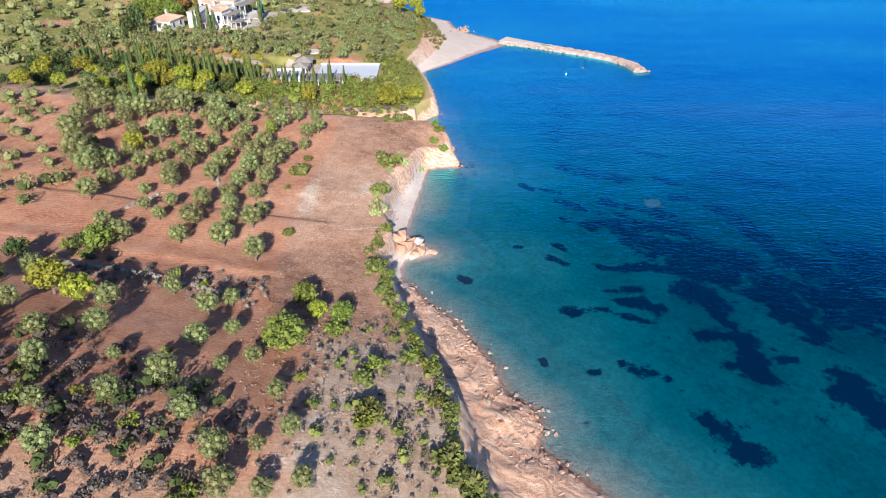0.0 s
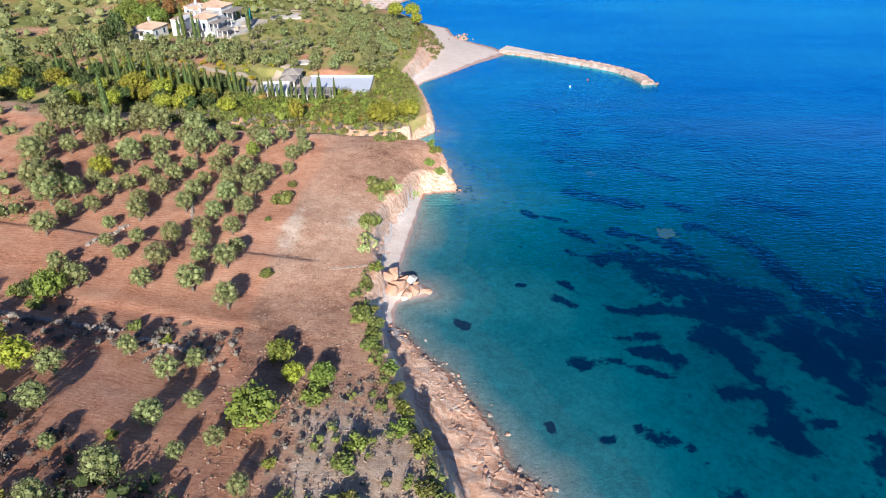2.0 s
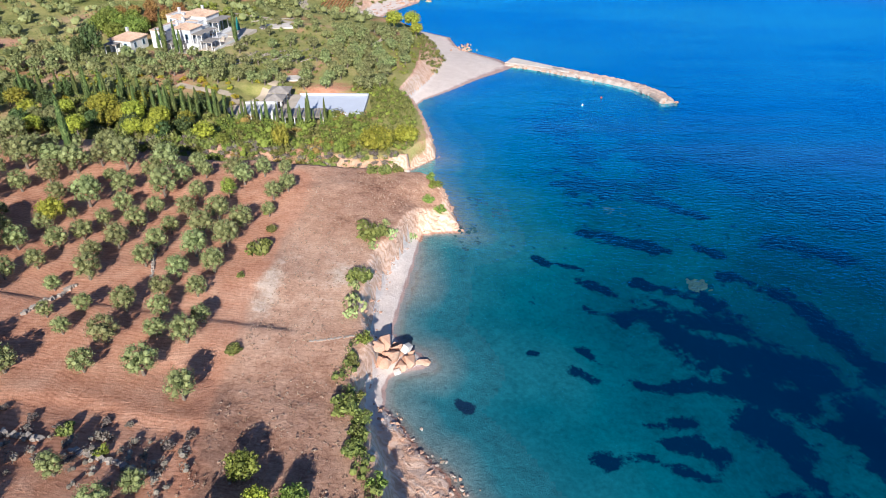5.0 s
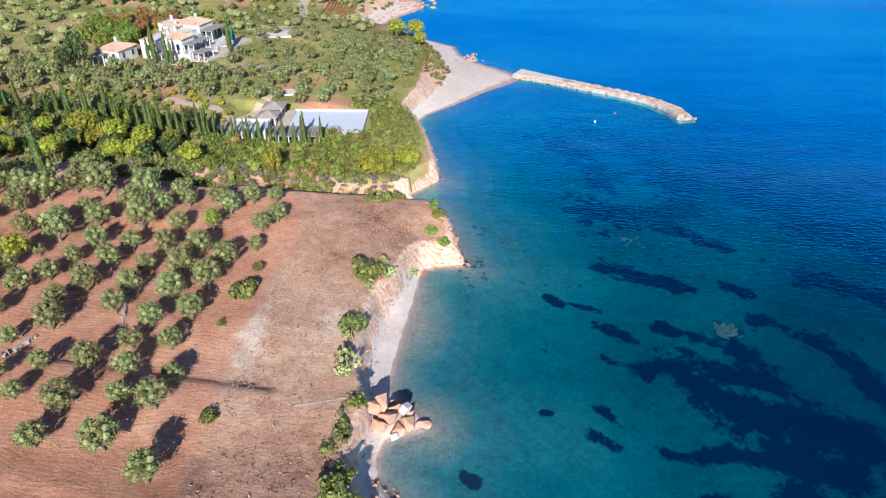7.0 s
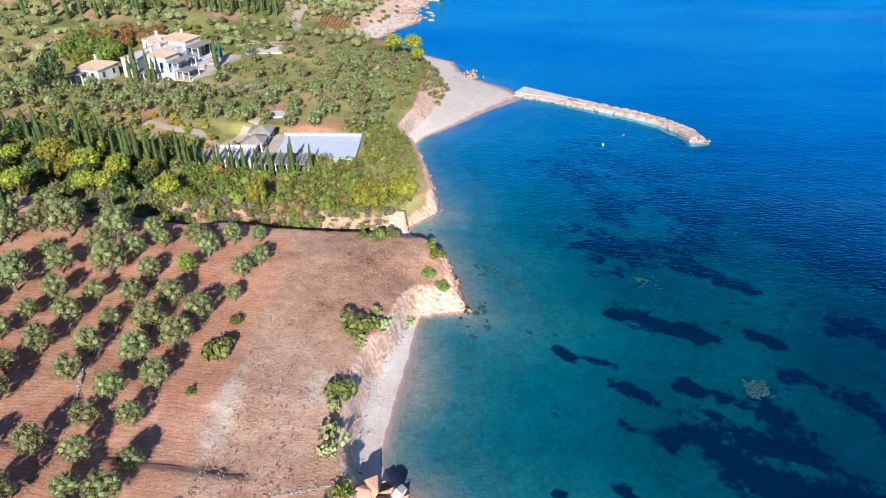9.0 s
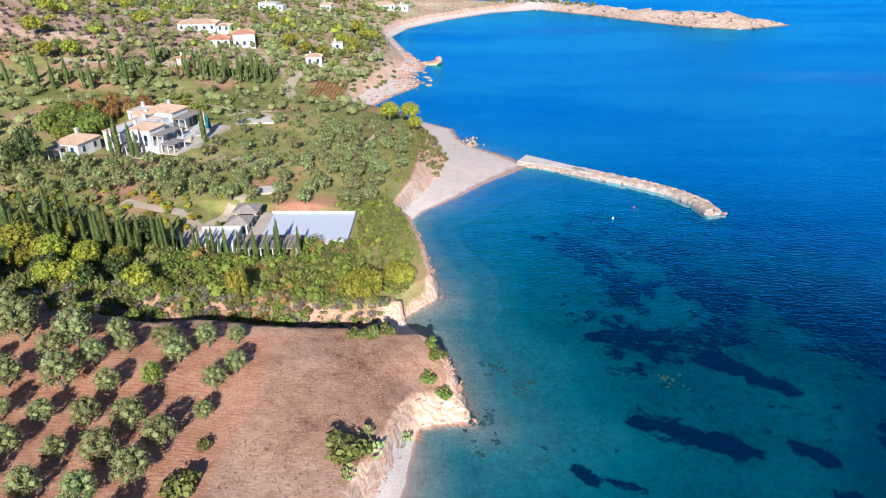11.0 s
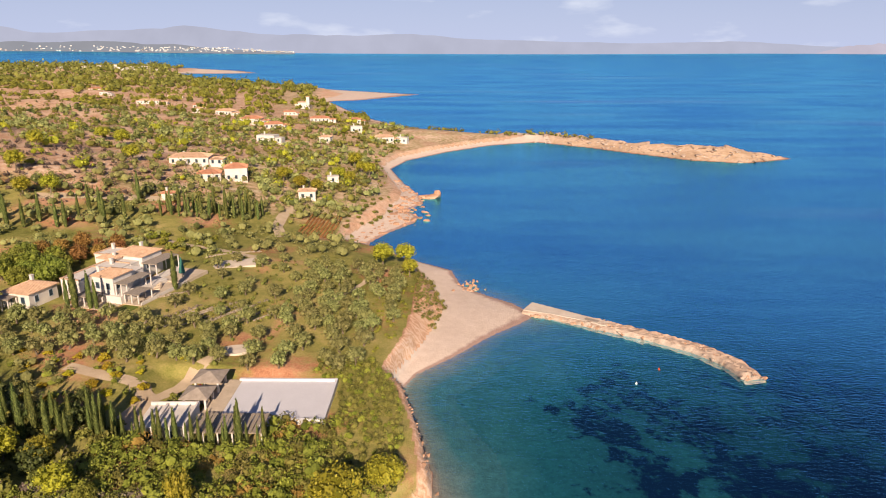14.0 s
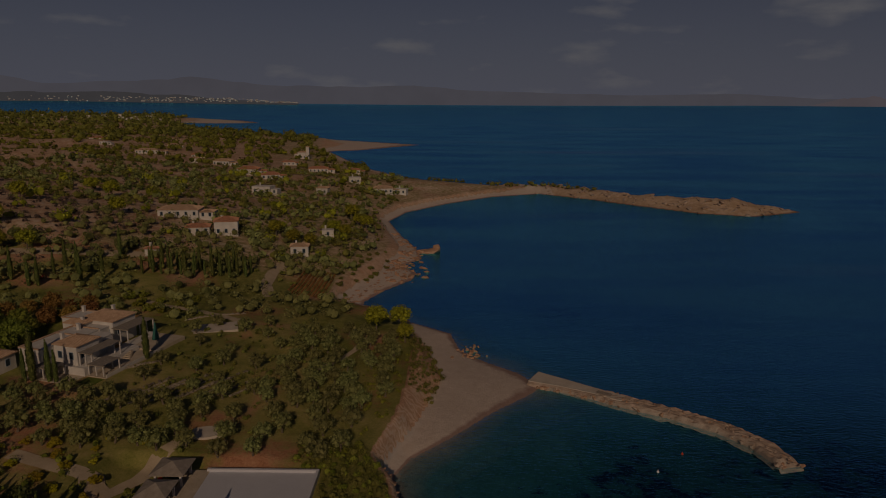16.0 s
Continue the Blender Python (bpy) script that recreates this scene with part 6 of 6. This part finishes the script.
woods("cape_scrub", SHRUB, "low green scrub on the sandy cape", [(24 + i * 2.2 + 3 * math.sin(i), 556 + 4 * math.sin(i * 2.3)) for i in range(22)] + [(75 + 3 * i, 548 - 2 * i) for i in range(8)]
      + [(-10 + 2.0 * i, 575 + 3 * math.sin(i)) for i in range(12)], 1.7, 7)
rows_v, rows_f = [], []
for i in range(9):
    for j in range(16):
        x, y = -43.5 + i * 1.15, 283 + j * 1.7
        v, f = lump(rng, (x, y, ground_z(x, y) + 0.3), 0.62, 0.7)
        rows_f += [[a + len(rows_v) for a in t] for t in f]
        rows_v += [tuple(p) for p in v]
tagged(part("vineyard", mesh_of("vineyard", rows_v, rows_f), RUST), "rows of orange autumn vines", "vineyard", kind="stuff")
tufts_v, tufts_f = [], []
for i in range(3200):
    x, y = rng.uniform(-22, 2), rng.uniform(46, 147)
    if not inside(x, y):
        continue
    s = rng.uniform(0.08, 0.2)
    v, f = lump(rng, (x, y, ground_z(x, y) + 0.03), s, 0.7) if i % 8 == 0 else (fan(rng, (x, y, ground_z(x, y) + 0.08), 0.16, 4, 0.12).reshape(-1, 3), [[0, 1, 2, 3], [4, 5, 6, 7], [8, 9, 10, 11], [12, 13, 14, 15]])
    tufts_f += [[a + len(tufts_v) for a in t] for t in f]
    tufts_v += [tuple(p) for p in v]
tagged(part("dry_grass", mesh_of("dry_grass", tufts_v, tufts_f), STRAW), "tufts of dry brown grass on the field", "grass", kind="stuff")


village_v, village_f = [], []
for i in range(70):
    x, y = rng.uniform(-1150, -640), rng.uniform(1800, 2250)
    if sample(DC, x, y) < 15:
        continue
    w, d, h, z = rng.uniform(7, 14), rng.uniform(6, 9), rng.uniform(6, 10), ground_z(x, y) + 4
    k = len(village_v)
    village_v += [(x + a * w, y + b * d, z + c * h - 5) for c in (0, 1) for a, b in ((0, 0), (1, 0), (1, 1), (0, 1))]
    village_f += [[k + q for q in f] for f in ((0, 1, 5, 4), (1, 2, 6, 5), (2, 3, 7, 6), (3, 0, 4, 7), (4, 5, 6, 7))]
tagged(part("far_village", mesh_of("far_village", village_v, village_f), PLASTER), "white houses of a village on the far headland", "village", kind="stuff")


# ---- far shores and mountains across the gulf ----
# Aerial haze is put into the colour: the far hills glow evenly.
def haze_glow(name, colour, glow):
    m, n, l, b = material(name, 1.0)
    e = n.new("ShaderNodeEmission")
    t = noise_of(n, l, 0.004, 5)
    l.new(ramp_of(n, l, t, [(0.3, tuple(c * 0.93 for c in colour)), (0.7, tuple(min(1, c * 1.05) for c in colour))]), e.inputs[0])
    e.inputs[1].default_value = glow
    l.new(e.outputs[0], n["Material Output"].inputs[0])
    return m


def ridge(name, x0, x1, y, z0, heights, mat, label, seed):
    """A far range of hills with an uneven skyline and depth."""
    n_p = 90
    vs, fs = [], []
    for i in range(n_p + 1):
        k = i / n_p
        h = float(np.interp(k, np.linspace(0, 1, len(heights)), heights)) * (1 + 0.18 * noise.noise(Vector((k * 14, seed, 0))) + 0.08 * noise.noise(Vector((k * 50, seed, 3))))
        x = x0 + (x1 - x0) * k
        vs += [(x, y, z0 - 25), (x, y + 4, z0 + h * 0.45), (x, y + 60, z0 + h), (x, y + 90, z0 - 25)]
    for i in range(n_p):
        fs += [(4 * i + j, 4 * i + 4 + j, 4 * i + 5 + j, 4 * i + 1 + j) for j in range(3)]
    return tagged(part(name, mesh_of(name, vs, fs, True), mat), label, "backdrop", kind="structure")


# self-lit hills in haze colours, paler with distance
ridge("backdrop_far_range", -3600, 2600, 4480, 38, [270, 180, 120, 130, 150, 120, 100, 110, 85, 70, 60, 75, 60, 45], haze_glow("mountain_haze", (0.3, 0.4, 0.625), 1.0), "faint hazy mountain range across the gulf", 2)
ridge("backdrop_islands", 2250, 3500, 4350, 36, [2, 55, 62, 30, 50, 80, 60], haze_glow("island_haze", (0.36, 0.42, 0.62), 1.0), "pale hazy island on the horizon", 5)
ridge("backdrop_coast", -3700, -930, 4260, 34, [95, 70, 62, 58, 66, 50, 20, 2], haze_glow("coast_haze", (0.2, 0.26, 0.36), 1.0), "far hazy green coast with a white town", 9)
town_v, town_f = [], []
for i in range(260):
    x = -930 - abs(rng.normal()) * 900
    x = max(x, -3500)
    h = float(np.interp(-x, [930, 1300, 2200, 3500], [4, 26, 34, 44])) * rng.uniform(0.15, 1)
    w, t = rng.uniform(4, 13), rng.uniform(3, 6)
    k = len(town_v)
    town_v += [(x + a * w, 4252 - b, 36 + h + c * t) for c in (0, 1) for a, b in ((0, 0), (1, 0), (1, -6), (0, -6))]
    town_f += [[k + q for q in f] for f in ((0, 1, 5, 4), (1, 2, 6, 5), (2, 3, 7, 6), (3, 0, 4, 7), (4, 5, 6, 7))]
tagged(part("far_town", mesh_of("far_town", town_v, town_f), PLASTER), "white houses of a far town on the coast", "town", kind="stuff")

woods("pine_wood", PINE, "rounded yellow-green pines on the hillside", thicket(45, -190, -32, 300, 520, 11, free), 2.4, 51, 90, 0.14)
woods("low_scrub", SHRUB, "dark olive-green scrub on the dry hillside", thicket(420, -230, -26, 285, 500, 4.0, lambda x, y: free(x, y) and not heathy(x, y)), 1.2, 52, 34, 0.2)
woods("low_scrub", SHRUB, "low dark green scrub between the garden olives", thicket(150, -104, -26, 192, 255, 2.6, free), 0.6, 53, 40, 0.2)
# clipped rows of low plants and pale edging stones on the terrace below the villa
for k in range(6):
    row = [(-58 + k * 3.1 + 0.62 * i, 205 + k * 1.2 + 0.9 * i + 0.35 * math.sin(i * 1.3 + k)) for i in range(15)]
    row = [p for p in row if free(*p)]
    if row:
        woods("lavender_row", SHRUB if k % 2 else GREYTWIG, "low row of clipped grey-green plants on the terrace", row, 0.42, 40 + k, 40, 0.2)
for k in range(4):
    ribbon("path", [(-56 + k * 3.1 + 0.62 * i, 205.3 + k * 1.2 + 0.9 * i) for i in range(0, 13, 3)], 0.55, PAVING, "narrow pale stone edging between garden rows")
